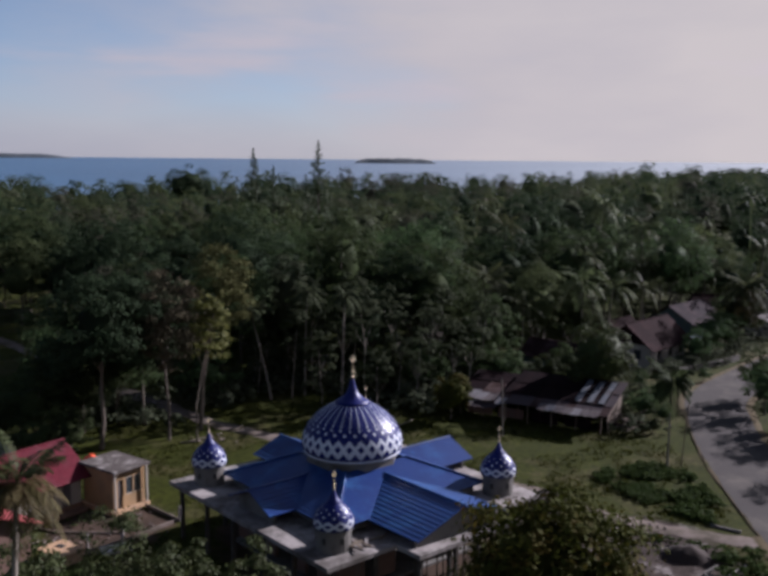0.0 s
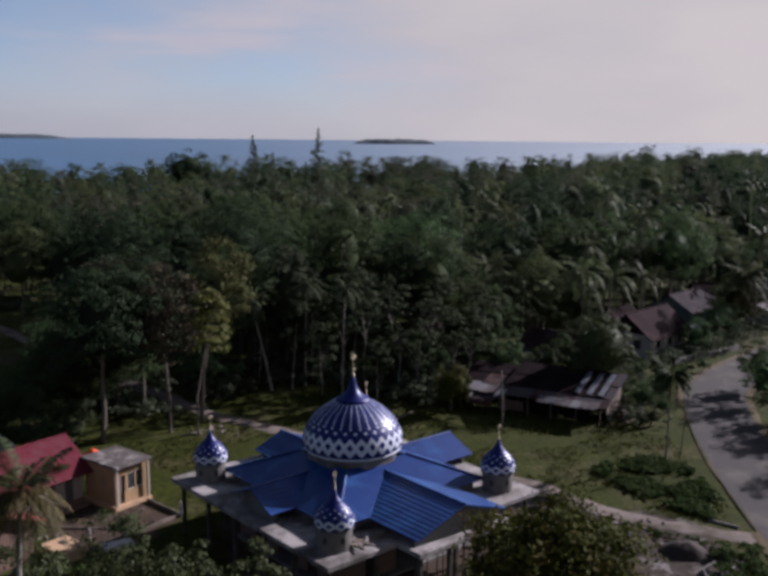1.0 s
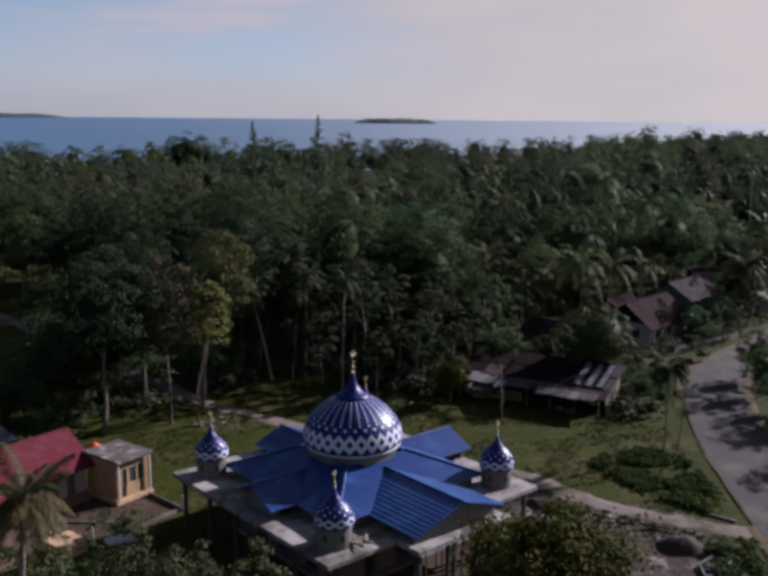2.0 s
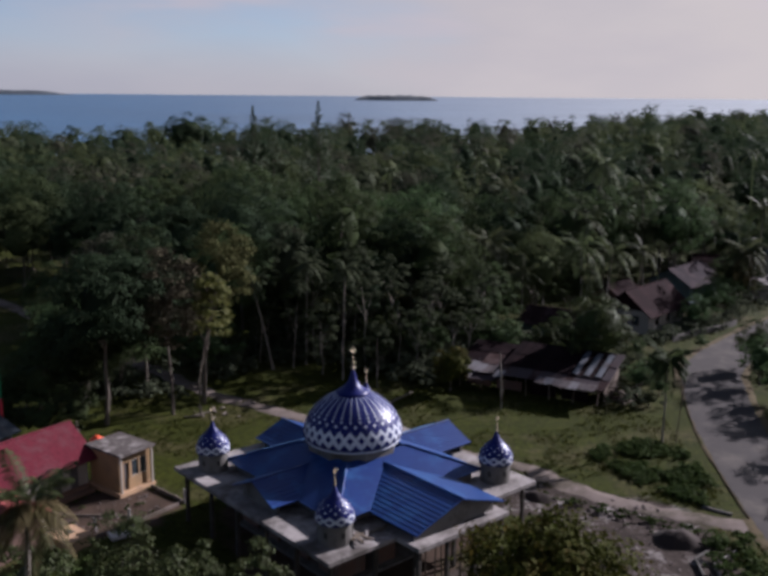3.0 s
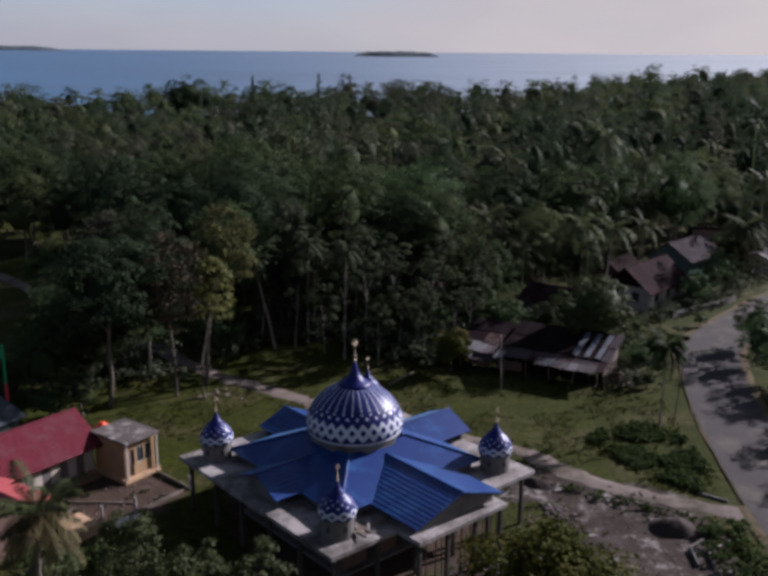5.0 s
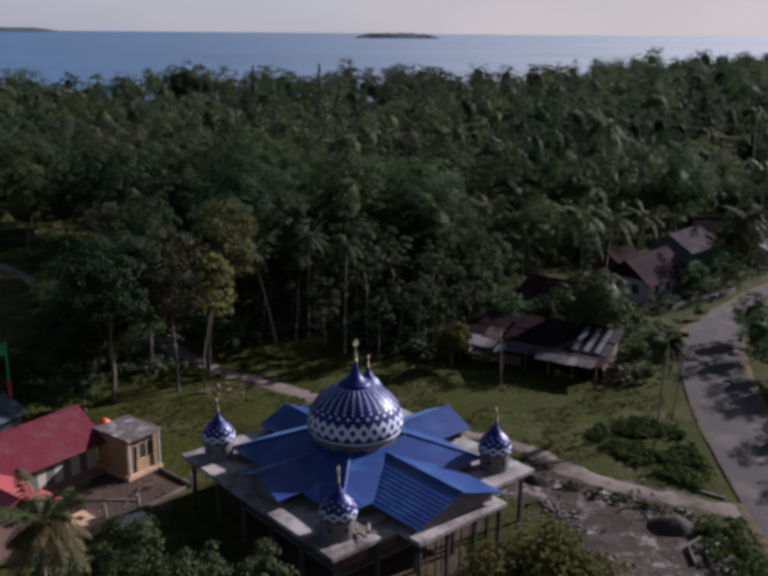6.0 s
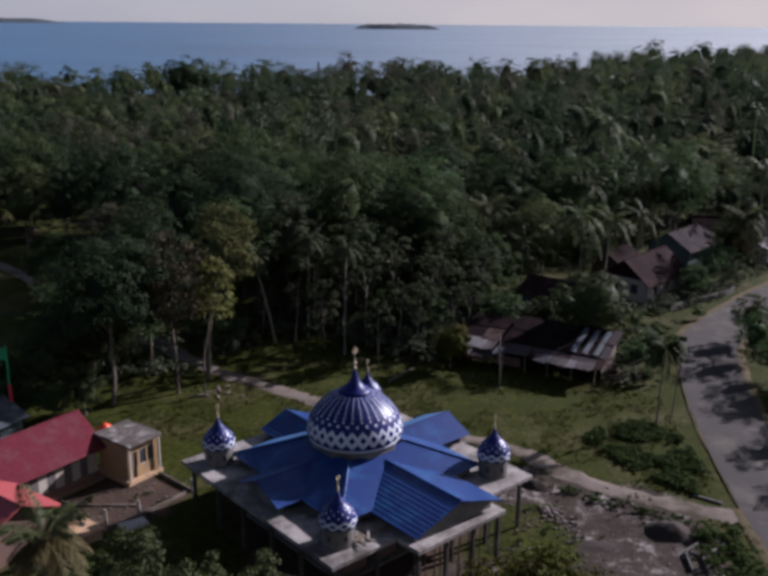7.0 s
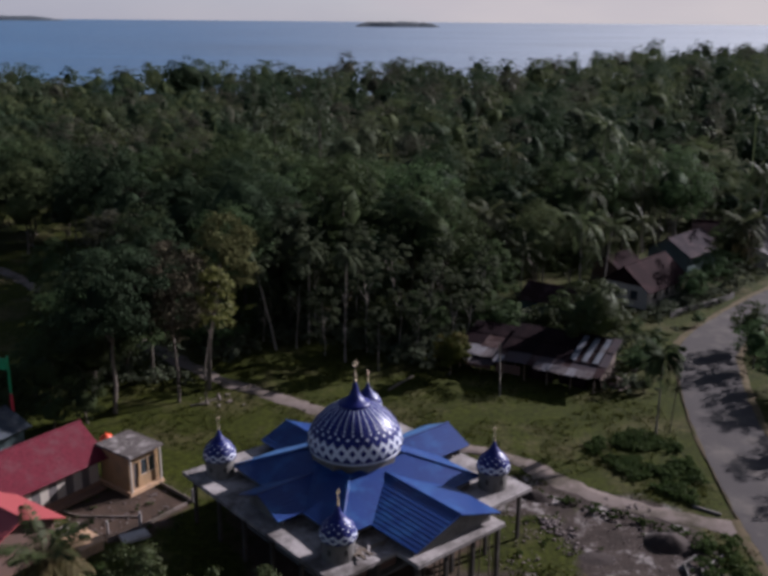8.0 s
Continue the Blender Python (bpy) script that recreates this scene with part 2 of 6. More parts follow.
M_SHOULDER = material("dry_verge", (0.092, 0.069, 0.042), 0.95, (0.06, 0.049, 0.028), 0.9, 0.9, bump=0.02, bump_size=8, stain=(0.037, 0.03848, 0.01184), stain_size=0.4, gloss=0.05)
M_PATH = material("concrete_path", (0.145, 0.118, 0.105), 0.95, (0.085, 0.068, 0.058), 0.8, 0.8, bump=0.015, bump_size=9, stain=(0.05, 0.042, 0.03), stain_size=0.35, stain_at=(0.47, 0.63), gloss=0.05)
M_STONE = material("rubble_stone", (0.162, 0.1382, 0.1267), 0.95, (0.102, 0.08352, 0.07488), 2.0, 0.9, per_object=0.3, per_island=0.35)
M_ORANGE = material("orange_plastic", (0.42, 0.054, 0.018), 0.4, (0.36, 0.045, 0.018), 2.0, 0.4)
M_GREEN_PAINT = material("green_paint", (0.02, 0.22, 0.09), 0.5, (0.02, 0.17, 0.07), 2.0, 0.5)
M_RED_PAINT = material("red_paint", (0.35, 0.03, 0.04), 0.5, (0.3, 0.03, 0.04), 2.0, 0.5)
M_ROOF_STAINED = material("stained_cement_roof", (0.0832, 0.07174, 0.0669), 0.95, (0.0448, 0.0377, 0.03434), 1.1, 0.6, bump=0.02, bump_size=4, stain=(0.192, 0.1733, 0.1628), stain_size=1.0, gloss=0.05)
M_PEACH = material("peach_plaster", (0.336, 0.216, 0.128), 0.88, (0.272, 0.176, 0.104), 1.2, 0.8, bump=0.004, bump_size=9, stain=(0.192, 0.128, 0.088), stain_size=0.9)
M_BASE_BROWN = material("brown_dado", (0.16, 0.096, 0.064), 0.9, (0.115, 0.0704, 0.0512), 1.0, 0.8)
M_SOIL = material("brown_soil", (0.02976, 0.02112, 0.01746), 0.97, (0.01786, 0.01267, 0.01091), 1.5, 0.9, bump=0.05, bump_size=4)
M_BLOCK = material("cement_block_wall", (0.0996, 0.0924, 0.0846), 0.93, (0.0654, 0.05952, 0.05376), 1.0, 0.9, bump=0.01, bump_size=8, stain=(0.03456, 0.03264, 0.02688), stain_size=0.6)
# island woods toned blue-grey, distance haze put into the colour
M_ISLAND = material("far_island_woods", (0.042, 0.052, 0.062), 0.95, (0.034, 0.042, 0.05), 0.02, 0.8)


def ground_material():
    """Grass with worn soil; the yards round the building sites are bare earth with pale rubble dust."""
    m = material("grass_ground", (0.0285, 0.0325, 0.0036), 0.95, (0.0145, 0.0182, 0.0026), 0.35, 0.8, bump=0.08, bump_size=5, stain=(0.05106, 0.04378, 0.01924), stain_size=0.12, gloss=0.05)
    n, l = m.node_tree.nodes, m.node_tree.links
    p = n["Principled BSDF"]
    grass = p.inputs["Base Color"].links[0].from_socket
    co = n.new("ShaderNodeTexCoord").outputs["Object"]
    fine = n.new("ShaderNodeTexNoise")
    fine.inputs["Scale"].default_value, fine.inputs["Detail"].default_value, fine.inputs["Roughness"].default_value = 2.2, 6, 0.75
    l.new(co, fine.inputs["Vector"])
    tuft = n.new("ShaderNodeMix")
    tuft.data_type, tuft.blend_type = "RGBA", "MULTIPLY"
    tuft.inputs["Factor"].default_value = 1.0
    tr = n.new("ShaderNodeMapRange")
    tr.inputs[1].default_value, tr.inputs[2].default_value, tr.inputs[3].default_value, tr.inputs[4].default_value = 0.35, 0.65, 0.4, 1.45
    l.new(fine.outputs["Fac"], tr.inputs[0])
    l.new(grass, tuft.inputs["A"])
    l.new(tr.outputs[0], tuft.inputs["B"])
    colour = tuft.outputs["Result"]
    wob = n.new("ShaderNodeTexNoise")
    wob.inputs["Scale"].default_value, wob.inputs["Detail"].default_value = 0.35, 5
    l.new(co, wob.inputs["Vector"])
    dust = n.new("ShaderNodeTexNoise")
    dust.inputs["Scale"].default_value, dust.inputs["Detail"].default_value, dust.inputs["Roughness"].default_value = 0.42, 9, 0.78
    l.new(co, dust.inputs["Vector"])
    ramp = n.new("ShaderNodeValToRGB")
    e = ramp.color_ramp.elements
    e[0].position, e[0].color = 0.4, (0.024, 0.0185, 0.0155, 1)
    e[1].position, e[1].color = 0.66, (0.22, 0.2, 0.19, 1)
    mid = ramp.color_ramp.elements.new(0.52)
    mid.color = (0.038, 0.029, 0.0245, 1)
    l.new(dust.outputs["Fac"], ramp.inputs[0])
    yard = n.new("ShaderNodeValToRGB")      # trodden brown earth with few pale scraps
    e = yard.color_ramp.elements
    e[0].position, e[0].color = 0.38, (0.03, 0.022, 0.017, 1)
    e[1].position, e[1].color = 0.74, (0.11, 0.088, 0.074, 1)
    yard.color_ramp.elements.new(0.58).color = (0.05, 0.033, 0.024, 1)
    l.new(dust.outputs["Fac"], yard.inputs[0])
    for cx, cy, rx, ry in ((17.2, 59.0, 5.4, 6.0), (10.8, 64.4, 4.0, 3.2), (17.0, 50.0, 6.0, 6.0), (-18.6, 61.4, 4.2, 4.2), (-2.2, 59.0, 9.0, 9.0), (8.0, 50.0, 6.0, 5.0)):
        sub = n.new("ShaderNodeVectorMath")
        sub.operation = "SUBTRACT"
        sub.inputs[1].default_value = (cx, cy, 0)
        l.new(co, sub.inputs[0])
        div = n.new("ShaderNodeVectorMath")
        div.operation = "DIVIDE"
        div.inputs[1].default_value = (rx, ry, 1000)
        l.new(sub.outputs[0], div.inputs[0])
        ln = n.new("ShaderNodeVectorMath")
        ln.operation = "LENGTH"
        l.new(div.outputs[0], ln.inputs[0])
        ad = n.new("ShaderNodeMath")
        ad.operation = "ADD"
        l.new(ln.outputs["Value"], ad.inputs[0])
        l.new(wob.outputs["Fac"], ad.inputs[1])
        mr = n.new("ShaderNodeMapRange")
        mr.inputs[1].default_value, mr.inputs[2].default_value = 1.52, 1.36
        l.new(ad.outputs[0], mr.inputs[0])
        mx = n.new("ShaderNodeMix")
        mx.data_type = "RGBA"
        l.new(mr.outputs[0], mx.inputs["Factor"])
        l.new(colour, mx.inputs["A"])
        l.new((yard if cx < 0 else ramp).outputs[0], mx.inputs["B"])
        colour = mx.outputs["Result"]
    l.new(colour, p.inputs["Base Color"])
    return m


def sea_material():
    m = material("sea_water", (0.0136, 0.051, 0.1088), 0.4, (0.0204, 0.068, 0.1292), 0.004, 0.9, gloss=0.9)
    n, l = m.node_tree.nodes, m.node_tree.links
    co = n.new("ShaderNodeTexCoord").outputs["Object"]
    mp = n.new("ShaderNodeMapping")
    mp.inputs["Scale"].default_value = (0.02, 0.06, 0.05)
    l.new(co, mp.inputs["Vector"])
    w = n.new("ShaderNodeTexNoise")
    w.inputs["Scale"].default_value, w.inputs["Detail"].default_value, w.inputs["Roughness"].default_value = 3.0, 6, 0.7
    l.new(mp.outputs[0], w.inputs["Vector"])
    b = n.new("ShaderNodeBump")
    b.inputs["Strength"].default_value, b.inputs["Distance"].default_value = 1.0, 0.8
    l.new(w.outputs["Fac"], b.inputs["Height"])
    p = n["Principled BSDF"]
    l.new(b.outputs[0], p.inputs["Normal"])
    # deep blue water; the sun side pales, its glare painted into the base colour
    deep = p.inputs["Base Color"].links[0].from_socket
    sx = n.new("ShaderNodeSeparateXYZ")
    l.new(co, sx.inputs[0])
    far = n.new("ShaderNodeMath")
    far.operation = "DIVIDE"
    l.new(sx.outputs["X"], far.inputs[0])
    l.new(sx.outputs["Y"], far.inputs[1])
    glare = n.new("ShaderNodeMapRange")
    glare.interpolation_type = "SMOOTHSTEP"
    glare.inputs[1].default_value, glare.inputs[2].default_value = -0.25, 0.55
    l.new(far.outputs[0], glare.inputs[0])
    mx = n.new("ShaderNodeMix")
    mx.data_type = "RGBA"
    l.new(glare.outputs[0], mx.inputs["Factor"])
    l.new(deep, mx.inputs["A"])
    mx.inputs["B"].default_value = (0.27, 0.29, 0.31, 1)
    # long wind streaks, paler and darker
    wind = n.new("ShaderNodeMapping")
    wind.inputs["Scale"].default_value = (0.0022, 0.014, 0.01)
    wind.inputs["Rotation"].default_value = (0, 0, radians(-7))
    l.new(co, wind.inputs["Vector"])
    st = n.new("ShaderNodeTexNoise")
    st.inputs["Scale"].default_value, st.inputs["Detail"].default_value, st.inputs["Roughness"].default_value = 1.0, 5, 0.6
    l.new(wind.outputs[0], st.inputs["Vector"])
    sr = n.new("ShaderNodeMapRange")
    sr.inputs[1].default_value, sr.inputs[2].default_value, sr.inputs[3].default_value, sr.inputs[4].default_value = 0.35, 0.68, 0.72, 1.3
    l.new(st.outputs["Fac"], sr.inputs[0])
    mul = n.new("ShaderNodeMix")
    mul.data_type, mul.blend_type = "RGBA", "MULTIPLY"
    mul.inputs["Factor"].default_value = 1.0
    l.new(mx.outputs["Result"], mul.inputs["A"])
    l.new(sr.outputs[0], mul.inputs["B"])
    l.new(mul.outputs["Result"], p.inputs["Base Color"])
    return m


M_GROUND = ground_material()
M_SEA = sea_material()


# ---- mesh helpers ----
def part(name, bm, mat, parent=None, label="", smooth=False):
    """Links a bmesh as one mesh object, under a thing or a part if one is given."""
    me = bpy.data.meshes.new(name)
    bm.to_mesh(me)
    bm.free()
    return linked(name, me, mat, parent, label, smooth)


def linked(name, me, mat, parent=None, label="", smooth=False):
    if mat and not me.materials:
        me.materials.append(mat)
    if smooth:
        me.polygons.foreach_set("use_smooth", [True] * len(me.polygons))
    ob = new(name, me)
    ob.parent = parent
    if label:
        ob["label"] = label
    return ob


def thing(name, m, label, category, group=""):
    ob = new(name)
    ob.matrix_world = m
    ob.empty_display_size = 0.3
    return tagged(ob, label, category, group)


def box(bm, c, size, turn=0.0, bevel=0.0):
    r = bmesh.ops.create_cube(bm, size=1.0, matrix=pose(*c, 0, 0, turn) @ Matrix.Diagonal((*size, 1)))
    if bevel:
        edges = list({e for v in r["verts"] for e in v.link_edges})
        bmesh.ops.bevel(bm, geom=edges, offset=bevel, segments=1, affect="EDGES")
    return bm


def box_part(name, c, size, mat, parent=None, turn=0.0, bevel=0.01, label=""):
    return part(name, box(bmesh.new(), c, size, turn, bevel), mat, parent, label)


def tube(bm, points, radii, sides=8):
    """A tapered round limb along points, closed at both ends."""
    rings = []
    for i, (p, r) in enumerate(zip(points, radii)):
        p = Vector(p)
        d = Vector(points[min(i + 1, len(points) - 1)]) - Vector(points[max(i - 1, 0)])
        q = d.normalized().to_track_quat("Z", "Y")
        rings.append([bm.verts.new(p + q @ Vector((r * math.cos(a), r * math.sin(a), 0))) for a in [2 * math.pi * k / sides for k in range(sides)]])
    for a, b in zip(rings, rings[1:]):
        for k in range(sides):
            bm.faces.new((a[k], a[(k + 1) % sides], b[(k + 1) % sides], b[k]))
    bm.faces.new(rings[0][::-1])
    bm.faces.new(rings[-1])
    return bm


def turned(bm, profile, sides=48, at=(0, 0, 0), first=0.0):
    """A solid turned about the upright axis from (radius, height) pairs."""
    rings = []
    for r, h in profile:
        rings.append([bm.verts.new((at[0] + r * math.cos(first + 2 * math.pi * k / sides), at[1] + r * math.sin(first + 2 * math.pi * k / sides), at[2] + h)) for k in range(sides)])
    for a, b in zip(rings, rings[1:]):
        for k in range(sides):
            bm.faces.new((a[k], a[(k + 1) % sides], b[(k + 1) % sides], b[k]))
    bm.faces.new(rings[0][::-1])
    bm.faces.new(rings[-1])
    return bm


def arrays_mesh(name, verts, quads):
    me = bpy.data.meshes.new(name)
    verts, quads = np.asarray(verts, dtype=np.float32), np.asarray(quads, dtype=np.int32)
    me.vertices.add(len(verts))
    me.vertices.foreach_set("co", verts.ravel())
    n, k = quads.shape
    me.loops.add(n * k)
    me.loops.foreach_set("vertex_index", quads.ravel())
    me.polygons.add(n)
    me.polygons.foreach_set("loop_start", np.arange(0, n * k, k, dtype=np.int32))
    me.update(calc_edges=True)
    return me


def slope(bm, a, b, c, d, course=0.36, lift=0.02, thick=0.06):
    """A roof slope of lapped sheet courses: eave a to b, upper edge d to c."""
    a, b, c, d = (Vector(p) for p in (a, b, c, d))
    n = (b - a).cross(d - a).normalized()
    if n.z < 0:
        n = -n
    count = max(1, round((d - a).length / course))
    upper = []
    for i in range(count):
        for t, up in ((i / count, lift), ((i + 1) / count, 0.0)):
            upper.append([bm.verts.new(p + n * up) for p in (a.lerp(d, t), b.lerp(c, t))])
    lower = [[bm.verts.new(p - n * thick) for p in pair] for pair in ((a, b), (d, c))]
    for (l0, r0), (l1, r1) in zip(upper, upper[1:]):
        bm.faces.new((l0, r0, r1, l1))
    bm.faces.new((*lower[0], *lower[1][::-1]))
    bm.faces.new((*upper[0], *lower[0][::-1]))
    bm.faces.new((*upper[-1], *lower[1][::-1]))
    for s in (0, 1):
        bm.faces.new([u[s] for u in upper] + [lower[1][s], lower[0][s]])
    bmesh.ops.recalc_face_normals(bm, faces=bm.faces)
    return bm


def cap(bm, p, q, r=0.07):
    return tube(bm, [p, q], [r, r], 6)


def polyline(points, step=2.0):
    """Points spread evenly along a smooth line through those given."""
    pts = [np.array(p, float) for p in points]
    out = []
    for i in range(len(pts) - 1):
        p0, p1, p2, p3 = pts[max(i - 1, 0)], pts[i], pts[i + 1], pts[min(i + 2, len(pts) - 1)]
        n = max(2, int(np.linalg.norm(p2 - p1) / step))
        for k in range(n):
            t = k / n
            out.append(0.5 * (2 * p1 + (p2 - p0) * t + (2 * p0 - 5 * p1 + 4 * p2 - p3) * t * t + (3 * p1 - p0 - 3 * p2 + p3) * t ** 3))
    out.append(pts[-1])
    return np.array(out)


def ribbon(name, line, offs, heights, mat, label, wobble=0.0):
    """A strip along a line; offs are distances to the right of it, with their heights."""
    line = np.asarray(line)
    d = np.gradient(line, axis=0)
    d /= np.linalg.norm(d, axis=1)[:, None]
    right = np.stack([d[:, 1], -d[:, 0]], 1)
    rng = np.random.default_rng(len(line))
    V, k = [], len(offs)
    for p, r in zip(line, right):
        for j, (o, h) in enumerate(zip(offs, heights)):
            w = rng.normal(0, wobble) if j in (0, k - 1) else 0
            V.append((*(p + r * (o + w)), h))
    Q = [(i * k + j, i * k + j + 1, (i + 1) * k + j + 1, (i + 1) * k + j) for i in range(len(line) - 1) for j in range(k - 1)]
    ob = linked(name, arrays_mesh(name, V, Q), mat)
    return tagged(ob, label, kind="structure")


# ---- ground, sea, road ----
def coast(x):
    return np.interp(x, [-2500, -400, -150, 0, 120, 300, 700, 2500], [300, 350, 425, 440, 560, 760, 1000, 1300])


def ground():
    xs = np.concatenate([[-2600, -1500, -800, -400, -200, -120], np.arange(-70, 81, 1.5), [120, 200, 400, 800, 1500, 2600]])
    ys = np.concatenate([[-1500, -600, -200, -80, 0], np.arange(20, 131, 1.5), np.arange(140, 1400, 20)])
    X, Y = np.meshgrid(xs, ys)
    Z = np.zeros_like(X)
    for i in range(X.shape[0]):
        for j in range(X.shape[1]):
            Z[i, j] = 0.05 * noise.noise((X[i, j] * 0.25, Y[i, j] * 0.25, 0)) - 0.04
    Z -= np.clip((Y - coast(X)) / 20 + 0.5, 0, 1) * 6
    nx = len(xs)
    Q = [(i * nx + j, i * nx + j + 1, (i + 1) * nx + j + 1, (i + 1) * nx + j) for i in range(len(ys) - 1) for j in range(nx - 1)]
    me = arrays_mesh("ground", np.stack([X.ravel(), Y.ravel(), Z.ravel()], 1), Q)
    tagged(linked("ground", me, M_GROUND, smooth=True), "grassy ground with worn earth and pale rubble dust", kind="structure")


ground()
SEA = -3.0


def sea_level(y):
    """The calm sea falls away with the curve of the earth."""
    return SEA - 1.6 * (max(y, 0) / 4900) ** 2


sea = bmesh.new()
bmesh.ops.create_grid(sea, x_segments=24, y_segments=40, size=1, matrix=pose(0, 2550, 0) @ Matrix.Diagonal((4200, 2350, 1, 1)))
for v in sea.verts:
    v.co.z = sea_level(v.co.y)
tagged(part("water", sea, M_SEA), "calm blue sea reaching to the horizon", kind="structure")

ROAD_LEFT = [(22, -120), (23.5, 0), (24.3, 35), (24.9, 55), (25.2, 61), (26.1, 71.3), (27.5, 81.2), (30.1, 92.6), (31.7, 97.2), (34.8, 102.2), (41.2, 110), (50.3, 119.8), (64, 132), (95, 150), (160, 175)]
road_line = polyline(ROAD_LEFT, 1.2)
ribbon("road", road_line, (0, 1.5, 3, 4.5, 5.9), (0.06, 0.08, 0.09, 0.08, 0.06), M_ROAD, "grey asphalt village road curving between verges", 0.05)
for low, high, wide in ((-200, 60.5, 0.75), (60.5, 90.0, 0.24), (90.0, 400, 0.8)):
    stretch = road_line[(road_line[:, 1] >= low - 0.7) & (road_line[:, 1] <= high + 0.7)]
    ribbon("verge", stretch, (-wide, -wide * 0.7, -wide * 0.25, 0.03), (-0.02, 0.04, 0.05, 0.05), M_SHOULDER, "dry tan gravel verge beside the asphalt", 0.06)
ribbon("verge", road_line, (5.87, 6.1, 6.4, 6.6), (0.05, 0.05, 0.04, -0.02), M_SHOULDER, "dry tan gravel verge beside the asphalt", 0.07)
PATH_LINE = [(-59.8, 128.5), (-53.8, 125.5), (-49.2, 121.0), (-40, 111), (-34, 104), (-27, 97), (-20.9, 91), (-16.9, 86.8), (-12.2, 83.5), (-6.3, 79.5), (2, 74.6), (10.2, 70), (13.6, 66.4), (16.8, 63.7), (19.9, 61.8), (22.5, 60.7), (25.6, 60)]
ribbon("footpath", polyline(PATH_LINE, 0.8), (-0.9, -0.62, 0, 0.62, 0.9), (-0.03, 0.008, 0.012, 0.008, -0.03), M_PATH, "pale worn concrete footpath across the grass", 0.17)


def island(x0, x1, y, depth, top, seed):
    rng = random.Random(seed)
    nx, ny = 60, 8
    V = []
    for i in range(nx + 1):
        s = i / nx
        for j in range(ny + 1):
            r = j / ny
            body = (max(0.0, 1 - abs(2 * s - 1) ** 5)) * max(0.0, 1 - abs(2 * r - 1) ** 3)
            h = top * body * (0.75 + 0.35 * noise.noise((s * 9 + seed, r * 3, 0))) + (rng.uniform(0, 1.6) if body > 0.2 else 0)
            V.append((x0 + (x1 - x0) * s, y + depth * (r - 0.5), sea_level(y) - 0.5 + h))
    Q = [(i * (ny + 1) + j, (i + 1) * (ny + 1) + j, (i + 1) * (ny + 1) + j + 1, i * (ny + 1) + j + 1) for i in range(nx) for j in range(ny)]
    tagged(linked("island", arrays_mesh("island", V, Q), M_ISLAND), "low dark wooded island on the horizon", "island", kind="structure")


island(-112, 156, 3000, 120, 19, 3)
island(-2600, -1385, 4100, 200, 24, 8)


# ---- mosque ----
TURN = math.degrees(math.atan2(0.657, 0.754))
mosque = thing("mosque", pose(-2.19, 59.17, 0, 0, 0, TURN), "unfinished village mosque with blue metal roof and patterned domes", "mosque")
SLAB = 3.9


def mosque_body():
    bm = box(bmesh.new(), (0, 0, SLAB - 0.14), (17, 17, 0.28), 0, 0.02)
    part("roof_slab", bm, M_CONCRETE, mosque, "weathered pale concrete roof slab")
    box_part("porch_slab", (0, -9.46, SLAB - 0.142), (7.4, 1.91, 0.276), M_CONCRETE, mosque, 0, 0.02, "concrete slab over the porch")
    box_part("floor_slab", (0, 0, 0.03), (11.0, 11.0, 0.16), M_RENDERED, mosque, 0, 0.02)
    # walls of the prayer hall, set back under the slab, with open doorways
    for k in range(4):
        m = pose(0, 0, 0, 0, 0, 90 * k)
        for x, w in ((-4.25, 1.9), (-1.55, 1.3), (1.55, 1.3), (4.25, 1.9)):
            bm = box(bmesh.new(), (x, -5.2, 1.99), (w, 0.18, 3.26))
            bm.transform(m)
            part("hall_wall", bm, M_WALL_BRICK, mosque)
        bm = box(bmesh.new(), (0, -5.2, 3.1), (8.4, 0.16, 1.04))
        bm.transform(m)
        part("lintel", bm, M_RENDERED, mosque)
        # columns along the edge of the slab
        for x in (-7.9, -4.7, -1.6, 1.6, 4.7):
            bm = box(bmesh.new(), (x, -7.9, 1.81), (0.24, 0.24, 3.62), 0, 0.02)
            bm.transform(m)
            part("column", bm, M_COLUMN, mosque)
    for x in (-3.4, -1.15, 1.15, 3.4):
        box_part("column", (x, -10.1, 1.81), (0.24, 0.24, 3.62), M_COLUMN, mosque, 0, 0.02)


mosque_body()


